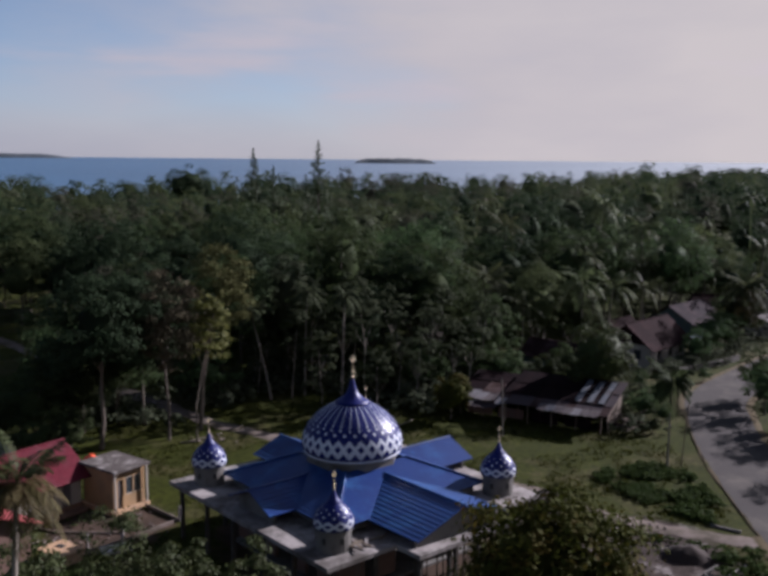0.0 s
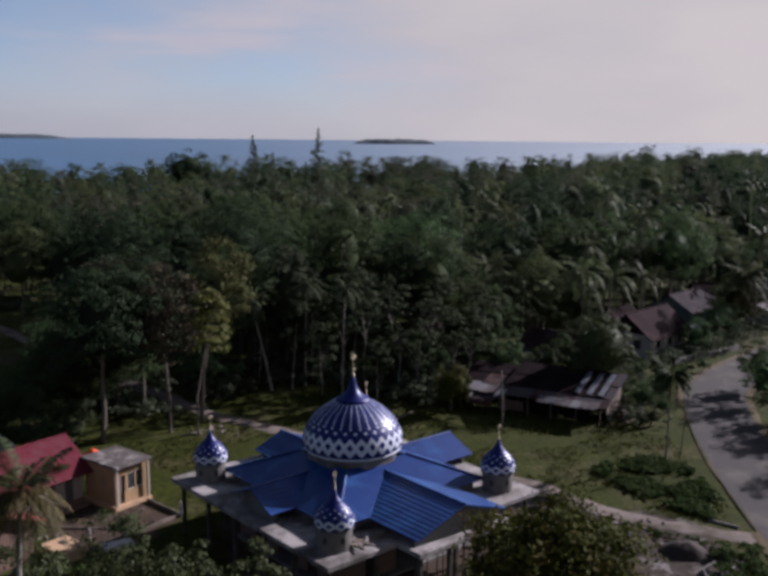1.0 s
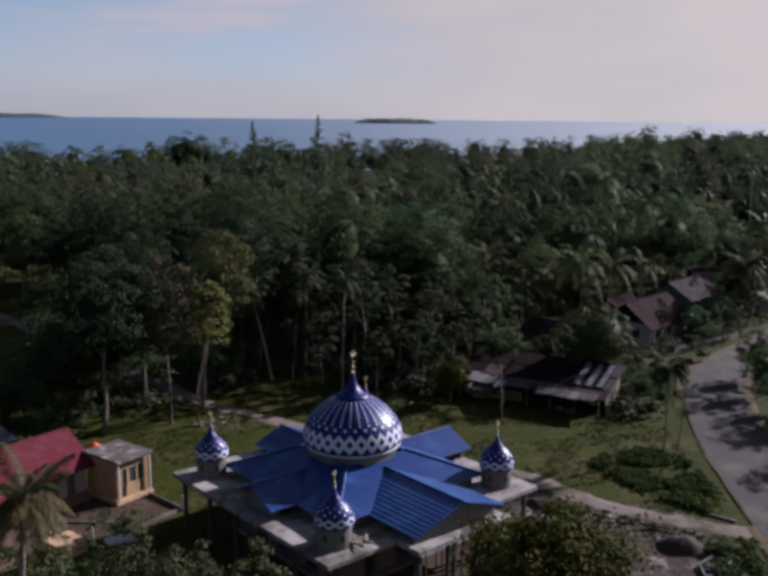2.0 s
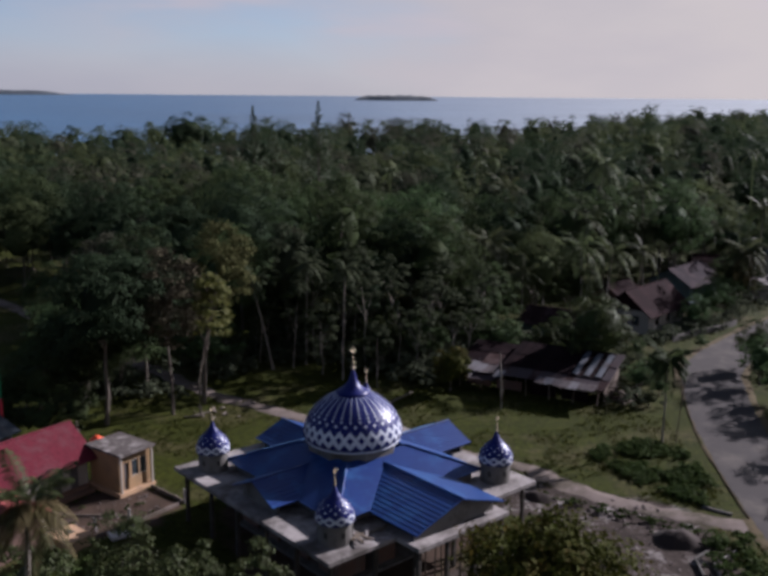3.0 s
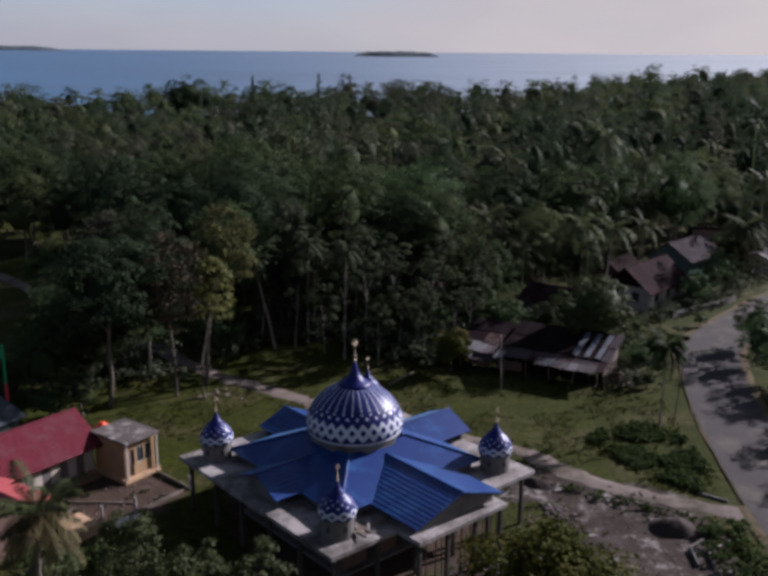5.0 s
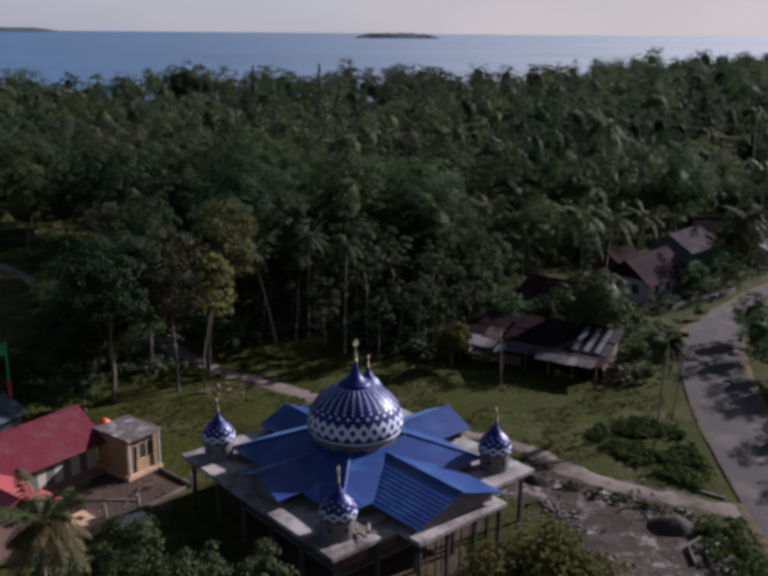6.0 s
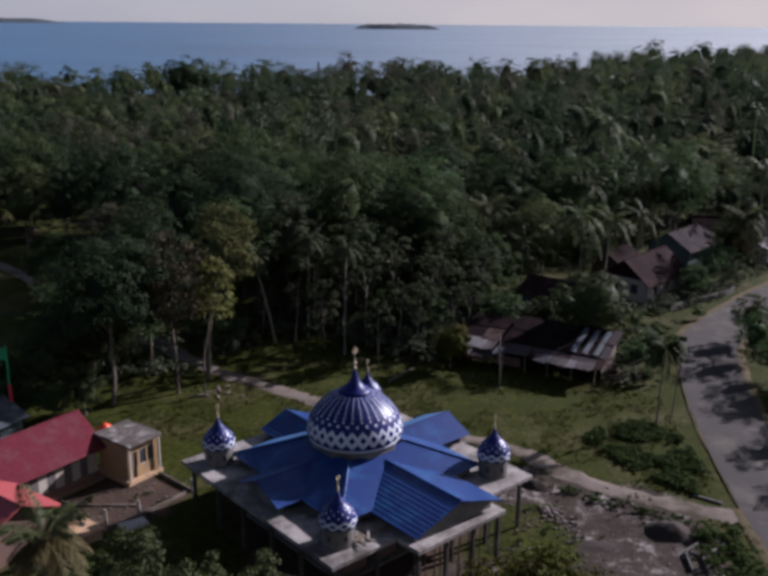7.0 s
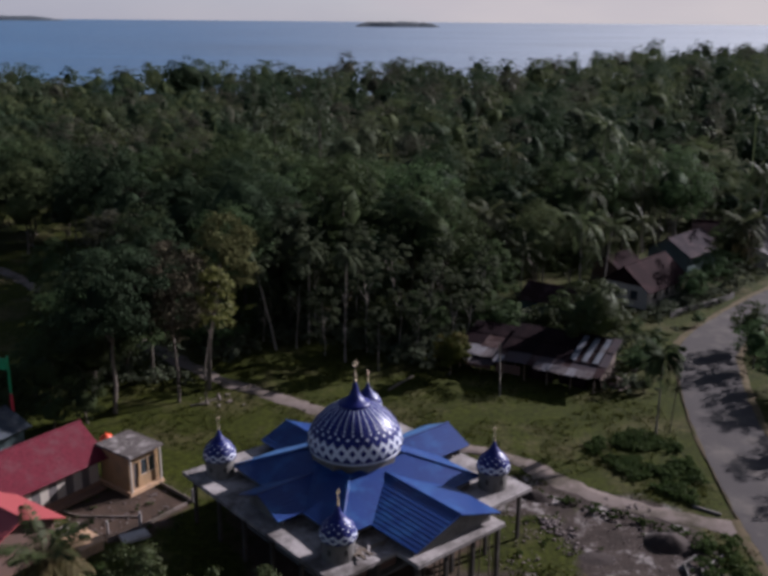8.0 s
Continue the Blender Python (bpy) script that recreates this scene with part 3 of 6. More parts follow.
def mosque_roof():
    e, ez, t, tz = 6.0, 4.55, 2.4, 6.05
    for k in range(4):
        m = pose(0, 0, 0, 0, 0, 90 * k)
        bm = slope(bmesh.new(), (-e, -e, ez), (e, -e, ez), (t, -t, tz), (-t, -t, tz))
        bm.transform(m)
        part("roof_slope", bm, M_ROOF_BLUE, mosque)
        bm = cap(bmesh.new(), (-e - 0.03, -e - 0.03, ez + 0.03), (-t, -t, tz + 0.05))
        bm.transform(m)
        part("hip_cap", bm, M_ROOF_BLUE, mosque)
        # low upstand wall under the eaves
        bm = box(bmesh.new(), (0, -5.45, 4.18), (11.0, 0.15, 0.6))
        bm.transform(m)
        part("upstand", bm, M_RENDERED, mosque)
        # gabled arm in the middle of each side; the one over the porch is wide and long
        half, end, ridge, eave = ((3.6, 10.1, 5.7, 4.52), (2.25, 8.85, 5.55, 4.55), (2.25, 8.15, 5.45, 4.5), (2.25, 7.85, 5.55, 4.6))[k]
        for s in (-1, 1):
            bm = slope(bmesh.new(), (s * half, -end, eave), (s * half, -2.2, eave), (0, -2.2, ridge), (0, -end, ridge))
            bm.transform(m)
            part("gable_slope", bm, M_ROOF_BLUE, mosque)
        bm = cap(bmesh.new(), (0, -end - 0.02, ridge + 0.03), (0, -3.2, ridge + 0.03))
        bm.transform(m)
        part("ridge_cap", bm, M_ROOF_BLUE, mosque)
        # gable wall below the sheets
        bm = bmesh.new()
        w, y0 = half - 0.35, -end + 0.55
        top = ridge - 0.16
        tri = [(-w, SLAB + 0.002), (w, SLAB + 0.002), (w, eave - 0.02), (0, top), (-w, eave - 0.02)]
        front = [bm.verts.new((x, y0, z)) for x, z in tri]
        back = [bm.verts.new((x, y0 + 0.15, z)) for x, z in tri]
        bm.faces.new(front)
        bm.faces.new(back[::-1])
        for i in range(5):
            bm.faces.new((front[i], back[i], back[(i + 1) % 5], front[(i + 1) % 5]))
        bmesh.ops.recalc_face_normals(bm, faces=bm.faces)
        bm.transform(m)
        part("gable_wall", bm, M_RENDERED, mosque)
        # rafters under the overhang
        for s in (-1, 1):
            for q in (0.2, 0.5, 0.8):
                bm = tube(bmesh.new(), [(s * half * q, -end + 0.1, ridge - (ridge - eave) * q - 0.1), (s * half * q, -end + 0.6, ridge - (ridge - eave) * q - 0.1)], [0.04, 0.04], 4)
                bm.transform(m)
                part("rafter", bm, M_WOOD, mosque)


mosque_roof()
for x, y in ((-6.15, 6.15), (6.15, -6.15)):
    box_part("rainwater_head", (x, y, SLAB + 0.3), (0.22, 0.22, 0.6), M_CEMENT_WHITE, mosque, 0, 0.02, "pale upright rainwater pipe")


def profile_at(profile, s):
    """The point at the share s of the way along a dome's profile, with its slope."""
    pts = [Vector(p) for p in profile]
    lengths = [(b - a).length for a, b in zip(pts, pts[1:])]
    d = s * sum(lengths)
    for a, b, n in zip(pts, pts[1:], lengths):
        if d <= n:
            return a.lerp(b, d / n), (b - a).normalized()
        d -= n
    return pts[-1], (pts[-1] - pts[-2]).normalized()


def diamond(profile, s, half_angle, half_s, proud=0.012, thick=0.02, cut=1.0):
    """One rhombic panel bent to the dome at angle 0; cut below 1 trims its lower tip."""
    bm = bmesh.new()
    ring = []
    for du, dv in ((0, 1), (-0.5, 0.5), (-1, 0), (-0.5, -0.5), (0, -1), (0.5, -0.5), (1, 0), (0.5, 0.5)):
        q, d = profile_at(profile, max(0.0, s + max(dv, -cut) * half_s))
        a = du * half_angle
        out = Vector((d.y, -d.x))
        q = q + out * proud
        ring.append(((q.x * math.cos(a), q.x * math.sin(a), q.y), (Vector((out.x * math.cos(a), out.x * math.sin(a), out.y)))))
    q, d = profile_at(profile, s)
    out = Vector((d.y, -d.x))
    q = q + out * proud
    mid = bm.verts.new((q.x, 0, q.y))
    top = [bm.verts.new(p) for p, n in ring]
    low = [bm.verts.new(Vector(p) - n * thick) for p, n in ring]
    for i in range(8):
        j = (i + 1) % 8
        bm.faces.new((mid, top[i], top[j]))
        bm.faces.new((top[i], low[i], low[j], top[j]))
    bmesh.ops.recalc_face_normals(bm, faces=bm.faces)
    me = bpy.data.meshes.new("diamond")
    bm.to_mesh(me)
    bm.free()
    return me


def patterned_dome(parent, profile, count, rows, band, sides, proud, turn=0.0):
    """Blue dome with a white zigzag band, blue diamonds in the band and columns of white diamonds above it."""
    dome = part("dome", turned(bmesh.new(), profile, sides), M_DOME_BLUE, parent, "blue enamel dome with white diamond pattern", True)
    step = 2 * math.pi / count
    low, valley, peak, in_s, in_h, tri_s, tri_h = band
    # white band with a zigzag upper edge
    bm = bmesh.new()
    sub = 6
    n = count * sub
    levels = 7
    grid = []
    for k in range(n):
        a = turn + step * k / sub
        w = abs(((k / sub) % 1.0) * 2 - 1)
        upper = valley + (peak - valley) * w
        col = []
        for j in range(levels):
            q, d = profile_at(profile, low + (upper - low) * j / (levels - 1))
            q = q + Vector((d.y, -d.x)) * proud
            col.append(bm.verts.new((q.x * math.cos(a), q.x * math.sin(a), q.y)))
        q, d = profile_at(profile, upper)
        col.append(bm.verts.new((q.x * math.cos(a), q.x * math.sin(a), q.y)))
        grid.append(col)
    for k in range(n):
        a, b = grid[k], grid[(k + 1) % n]
        for j in range(levels):
            bm.faces.new((a[j], b[j], b[j + 1], a[j + 1]))
    part("zigzag_band", bm, M_DOME_WHITE, dome, "white zigzag band")

    def course(s, ha, hs, offset, mat, extra, cut=1.0, name="diamond"):
        me = diamond(profile, s, ha, hs, proud + extra, 0.02 + extra, cut)
        me.materials.append(mat)
        for k in range(count):
            ob = new(name, me)
            ob.parent = dome
            ob.matrix_local = Matrix.Rotation(turn + step * (k + offset), 4, "Z")

    course(in_s, step * 0.31, in_h, 0.0, M_DOME_BLUE, 0.016)          # diamonds inside the band, under its peaks
    course(tri_s, step * 0.4, tri_h, 0.5, M_DOME_BLUE, 0.036, 0.0, "triangle")       # blue triangles along its foot
    for s, ha, hs, offset in rows:
        course(s, step * ha, hs, offset, M_DOME_WHITE, 0.0)
    return dome


def finial(parent, z, k=1.0):
    part("finial_rod", tube(bmesh.new(), [(0, 0, z - 0.2 * k), (0, 0, z + 1.75 * k)], [0.05 * k, 0.03 * k], 8), M_GOLD, parent)
    for h, r in ((0.12, 0.15), (0.48, 0.13), (0.82, 0.08)):
        bm = bmesh.new()
        bmesh.ops.create_uvsphere(bm, u_segments=12, v_segments=8, radius=r * k, matrix=pose(0, 0, z + h * k))
        part("finial_ball", bm, M_GOLD, parent, smooth=True)
    # open crescent ring at the top
    pts = [(0.19 * k * math.sin(a), 0, z + 1.45 * k - 0.19 * k * math.cos(a)) for a in [radians(-150 + 300 * i / 14) for i in range(15)]]
    part("crescent", tube(bmesh.new(), pts, [k * (0.02 + 0.06 * math.sin(math.pi * i / 14)) for i in range(15)], 6), M_GOLD, parent, smooth=True)


MAIN = [(3.06, 6.62), (3.16, 6.78), (3.2, 7.0), (3.17, 7.32), (3.06, 7.68), (2.88, 8.06), (2.62, 8.42), (2.28, 8.77), (1.86, 9.1), (1.38, 9.38), (1.04, 9.53), (0.86, 9.59)]


def main_dome():
    part("drum", turned(bmesh.new(), [(2.98, 5.0), (2.98, 6.36), (3.1, 6.42), (3.1, 6.5)], 8, first=radians(22.5)), M_RENDERED, mosque, "grey octagonal drum under the dome")
    part("cornice", turned(bmesh.new(), [(2.95, 6.5), (3.12, 6.51), (3.13, 6.6), (3.0, 6.63)], 48), M_DOME_WHITE, mosque)
    rows = [(0.4, 0.2, 0.027, 0.5)]
    for k, s in enumerate((0.474, 0.54, 0.602, 0.66, 0.714, 0.764, 0.81, 0.852, 0.89, 0.924)):
        rows.append((s, 0.165, 0.0245 - 0.0013 * k, 0.0))
    patterned_dome(mosque, MAIN, 28, rows, (0.035, 0.236, 0.33, 0.192, 0.058, 0.045, 0.09), 84, 0.012, -0.26 * 2 * math.pi / 28)
    crown = [(0.86, 9.3), (0.9, 9.5), (1.06, 9.54), (1.05, 9.62), (0.86, 9.72), (0.66, 9.86), (0.46, 10.06), (0.31, 10.3), (0.22, 10.58), (0.16, 10.85), (0.1, 11.04), (0.05, 11.1)]
    bm = turned(bmesh.new(), crown, 32)
    for v in bm.verts:
        k = 1 + 0.05 * math.cos(16 * math.atan2(v.co.y, v.co.x))
        v.co.x *= k
        v.co.y *= k
    part("crown", bm, M_DOME_BLUE, mosque, "fluted blue crown on the dome", True)
    finial(mosque, 11.05, 0.92)


main_dome()


def corner_tower(x, y):
    ob = thing("corner_tower", Matrix(mosque.matrix_world) @ pose(x, y, SLAB), "round grey turret with small blue and white dome on the slab", "turret", "turrets on the mosque slab")
    part("drum", turned(bmesh.new(), [(0.97, 0), (0.97, 1.15), (1.08, 1.18), (1.08, 1.26), (0.97, 1.27)], 24), M_RENDERED, ob, "bare grey cement drum")
    for k in range(6):
        a = radians(60 * k + 20)
        bm = box(bmesh.new(), (0.96, 0, 0.7), (0.06, 0.2, 0.34))
        bm.transform(Matrix.Rotation(a, 4, "Z"))
        part("vent", bm, M_DARK, ob)
    prof = [(1.05, 1.27), (1.09, 1.38), (1.1, 1.52), (1.08, 1.7), (1.02, 1.9), (0.91, 2.1), (0.75, 2.3), (0.56, 2.48), (0.4, 2.62), (0.33, 2.68)]
    rows = [(0.47, 0.15, 0.042, 0.5), (0.6, 0.1, 0.05, 0.0), (0.73, 0.1, 0.04, 0.5)]
    patterned_dome(ob, prof, 10, rows, (0.03, 0.24, 0.36, 0.2, 0.07, 0.04, 0.11), 40, 0.01)
    crown = [(0.42, 2.6), (0.4, 2.66), (0.28, 2.8), (0.18, 2.98), (0.1, 3.18), (0.04, 3.36)]
    part("crown", turned(bmesh.new(), crown, 16), M_DOME_BLUE, ob, "", True)
    finial(ob, 3.3, 0.62)
    return ob


tower = corner_tower(-6.6, -6.6)
for x, y in ((6.6, -6.6), (6.6, 6.6), (-6.6, 6.6)):
    copy_thing(tower, Matrix(mosque.matrix_world) @ pose(x, y, SLAB))


# ---- houses ----
def window(parent, m, w=0.5, h=1.0, frame_mat=None):
    """A window set into a wall: frame, pane and sill, built in the wall's plane (x across, z up, y inwards)."""
    bm = bmesh.new()
    for c, s in (((0, 0, h / 2), (w, 0.1, 0.06)), ((0, 0, -h / 2), (w, 0.1, 0.06)), ((-w / 2, 0, 0), (0.06, 0.1, h)), ((w / 2, 0, 0), (0.06, 0.1, h))):
        box(bm, c, s)
    bm.transform(m)
    fr = part("window", bm, frame_mat or M_WOOD, parent)
    bm = box(bmesh.new(), (0, 0.01, 0), (w - 0.05, 0.05, h - 0.05))
    bm.transform(m)
    part("pane", bm, M_GLASS, fr)
    return fr


def gable_house(name, centre, turn, length, width, wall, ridge, roof_mat, wall_mat, label, over=0.6, course=0.35, gable_mat=None):
    """A house whose ridge runs along its own x; walls, gable ends and two roof slopes with overhang."""
    ob = thing(name, pose(*centre, 0, 0, turn), label, "house")
    hl, hw = length / 2, width / 2
    rise = (ridge - wall) / hw
    for s in (-1, 1):
        box_part("wall", (0, s * (hw - 0.08), wall / 2), (length, 0.16, wall), wall_mat, ob)
        bm = bmesh.new()
        prof = [(-hw + 0.17, 0), (hw - 0.17, 0), (hw - 0.17, wall), (0, ridge - 0.12), (-hw + 0.17, wall)]
        f = [bm.verts.new((s * (hl - 0.003), y, z)) for y, z in prof]
        b = [bm.verts.new((s * (hl - 0.16), y, z)) for y, z in prof]
        bm.faces.new(f)
        bm.faces.new(b[::-1])
        for i in range(5):
            bm.faces.new((f[i], b[i], b[(i + 1) % 5], f[(i + 1) % 5]))
        bmesh.ops.recalc_face_normals(bm, faces=bm.faces)
        part("gable_wall", bm, wall_mat, ob)
        if gable_mat:
            bm = bmesh.new()
            tri = [(-hw + 0.05, wall), (hw - 0.05, wall), (0, ridge - 0.1)]
            f = [bm.verts.new((s * (hl + 0.06), y, z)) for y, z in tri]
            b = [bm.verts.new((s * (hl + 0.012), y, z)) for y, z in tri]
            bm.faces.new(f)
            bm.faces.new(b[::-1])
            for i in range(3):
                bm.faces.new((f[i], b[i], b[(i + 1) % 3], f[(i + 1) % 3]))
            bmesh.ops.recalc_face_normals(bm, faces=bm.faces)
            part("gable_board", bm, gable_mat, ob, "dark boarded gable")
        e = hw + over
        part("roof_slope", slope(bmesh.new(), (-hl - over, s * e, ridge - rise * e), (hl + over, s * e, ridge - rise * e), (hl + over, 0, ridge), (-hl - over, 0, ridge), course), roof_mat, ob)
    part("ridge_cap", cap(bmesh.new(), (-hl - over, 0, ridge + 0.02), (hl + over, 0, ridge + 0.02), 0.09), roof_mat, ob)
    return ob


def red_house():
    d = math.degrees(math.atan2(0.81, 0.585))
    axis, side = Vector((0.585, 0.81, 0)), Vector((0.81, -0.585, 0))
    c = Vector((-23.5, 67.0, 0)) - axis * 7.2
    ob = gable_house("house", c, d, 13.2, 5.3, 2.75, 4.42, M_ROOF_RED, M_WALL_PALE, "long house with red tiled metal roof and panelled wall", 0.62, 0.26)
    # alternate pale and grey panels along the wall towards the yard
    for k in range(9):
        x = 6.15 - 0.72 - k * 1.4
        box_part("panel", (x, -2.66, 1.45), (0.62, 0.05, 1.9), M_WALL_GREY, ob, 0, 0.005, "grey door-height panel")
        box_part("panel", (x - 0.7, -2.665, 1.45), (0.7, 0.06, 1.86), M_WALL_PALE, ob, 0, 0.005)
    box_part("dado", (0, -2.68, 0.25), (13.2, 0.07, 0.5), M_BASE_BROWN, ob, 0, 0.005, "brown painted foot of the wall")
    box_part("step", (0, -3.05, 0.08), (13.2, 0.7, 0.2), M_BASE_BROWN, ob)
    return ob


red_house()


def annex():
    axis, side = Vector((0.585, 0.81, 0)), Vector((0.81, -0.585, 0))
    d = math.degrees(math.atan2(0.81, 0.585))
    ob = thing("porch_room", pose(-19.55, 65.75, 0, 0, 0, d), "small cream room with flat stained concrete roof", "house")
    L, W, H = 2.75, 3.3, 2.78
    box_part("floor_slab", (0, 0, 0.12), (L + 0.45, W + 0.6, 0.3), M_PEACH, ob)
    box_part("wall", (-L / 2 + 0.08, 0, 0.27 + H / 2), (0.16, W, H), M_WALL_CREAM, ob)
    box_part("wall", (L / 2 - 0.08, 0, 0.27 + H / 2), (0.16, W, H), M_WALL_CREAM, ob)
    box_part("wall", (0, W / 2 - 0.08, 0.27 + H / 2), (L - 0.33, 0.16, H), M_WALL_CREAM, ob)
    # front wall round a door and a pair of windows
    y = -W / 2 + 0.08
    for x, z, w, h in ((-1.09, 0.27 + H / 2, 0.22, H), (0.32, 0.72, 1.75, 0.9), (-0.38, 2.05, 0.2, 1.75), (1.13, 2.1, 0.1, 1.85), (-0.73, 2.7, 0.5, 0.66), (0.42, 2.75, 1.35, 0.6), (0.39, 1.75, 0.1, 1.4)):
        box_part("front_wall", (x, y, z), (w, 0.16, h), M_WALL_CREAM, ob, 0, 0.004)
    box_part("door", (-0.73, y + 0.05, 1.33), (0.5, 0.05, 2.1), M_WALL_GREY, ob, 0, 0.005, "grey door leaf")
    for x in (0.03, 0.76):
        window(ob, pose(x, y, 1.8), 0.62, 1.2, M_WALL_PALE)
    for x in (-L / 2, L / 2):
        box_part("pillar", (x, -W / 2 - 0.22, 0.27 + H / 2), (0.14, 0.14, H), M_WALL_PALE, ob, 0, 0.01, "white corner pillar")
    box_part("flat_roof", (0, -0.1, 0.27 + H + 0.09), (L + 0.42, W + 0.75, 0.18), M_ROOF_STAINED, ob, 0, 0.02, "stained flat concrete roof")
    return ob


annex()
tank = thing("water_tank", pose(-21.75, 67.5, -0.3), "orange plastic water tank on a stand behind the room", "tank")
part("barrel", turned(bmesh.new(), [(0.5, 2.3), (0.55, 2.4), (0.53, 2.7), (0.55, 3.0), (0.5, 3.2), (0.25, 3.32), (0.22, 3.4)], 20), M_ORANGE, tank, "", True)
for x, y in ((-0.4, -0.4), (0.4, -0.4), (0.4, 0.4), (-0.4, 0.4)):
    box_part("leg", (x, y, 1.3), (0.1, 0.1, 2.0), M_RENDERED, tank)

gable_house("house", (-27.2, 56.6, 0), math.degrees(math.atan2(0.56, -0.83)), 9.5, 5.0, 2.75, 3.85, M_ROOF_PINK, M_WALL_BRICK, "low house with faded red sheet roof", 0.55, 0.9)
gable_house("house", (-33.5, 69.2, 0), 60, 7.0, 5.0, 2.2, 3.1, M_TIN_BLUE, M_WALL_TEAL, "small house with grey-blue tin roof", 0.5, 0.9)
village = gable_house("house", (32.4, 115.6, 0), 46.5, 9.2, 6.1, 2.8, 5.1, M_ROOF_MAROON, M_WALL_PALE, "village house with maroon tin roof and pale grey wall", 0.7, 0.8, M_ROOF_MAROON)
for x in (-4.4, -2.2, 0.0, 2.2, 4.4):
    box_part("verandah_post", (x, -3.6, 1.14), (0.16, 0.16, 2.28), M_WALL_PALE, village, 0, 0.01, "pale verandah post")
box_part("verandah_wall", (1.1, -3.6, 0.4), (6.4, 0.1, 0.8), M_BLOCK, village)
for x in (-2.6, 0.4, 3.0):
    window(village, pose(x, -3.06, 1.6), 0.9, 1.2)
for y in (-1.3, 1.4):
    window(village, pose(-4.62, y, 1.55, 0, 0, -90), 0.9, 1.1)
gable_house("house", (30.8, 123.2, 0), 45, 5.0, 4.6, 2.4, 3.9, M_ROOF_MAROON, M_WALL_BRICK, "small house with maroon tin roof among the palms", 0.5, 0.8)
gable_house("house", (42.4, 132.0, 0), 45, 8.4, 6.2, 2.9, 4.7, M_ROOF_MAUVE, M_WALL_TEAL, "house with dull mauve tin roof and teal wall", 0.7, 0.8)
gable_house("house", (50.3, 142.0, 0), -8, 6.5, 6.0, 2.8, 4.4, M_ROOF_MAROON, M_WALL_BRICK, "house with reddish tin roof behind another", 0.5, 0.8)
gable_house("house", (61.5, 147.5, 0), 47, 8.0, 6.0, 3.0, 4.8, M_TIN_BLUE, M_WALL_PALE, "pale house with grey tin roof by the road", 0.6, 0.8)
gable_house("house", (54.6, 133.6, 0), 47, 5.6, 3.6, 2.2, 2.9, M_TIN, M_WALL_PALE, "low roadside stall with pale tin roof", 0.5, 0.8)
gable_house("house", (20.2, 106.5, 0), -35, 7.5, 5.0, 2.7, 4.0, M_RUST, M_WALL_TEAL, "dark teal house with rusty roof behind shrubs", 0.5, 0.8)


def tin_sheet(ob, rng, x, w, y0, y1, z0, z1, mat, ragged=0.08):
    """One thin corrugated sheet laid up a roof, with an uneven lower edge."""
    n, bm, a, b = 7, bmesh.new(), [], []
    lift, skew = rng.uniform(0, 0.05), rng.uniform(-0.05, 0.05)
    for i in range(n):
        dx, dz = x + w * 1.08 * i / (n - 1), 0.025 * (i % 2) + lift
        out = rng.uniform(-ragged, ragged * 0.3)
        a.append(bm.verts.new((dx + skew, y0 + out, z0 + dz + out * 0.2)))
        b.append(bm.verts.new((dx, y1, z1 + dz)))
    for i in range(n - 1):
        bm.faces.new((a[i], a[i + 1], b[i + 1], b[i]))
    r = bmesh.ops.extrude_face_region(bm, geom=bm.faces[:])
    for v in r["geom"]:
        if isinstance(v, bmesh.types.BMVert):
            v.co.z -= 0.012
    bmesh.ops.recalc_face_normals(bm, faces=bm.faces)
    part("tin_sheet", bm, mat, ob)


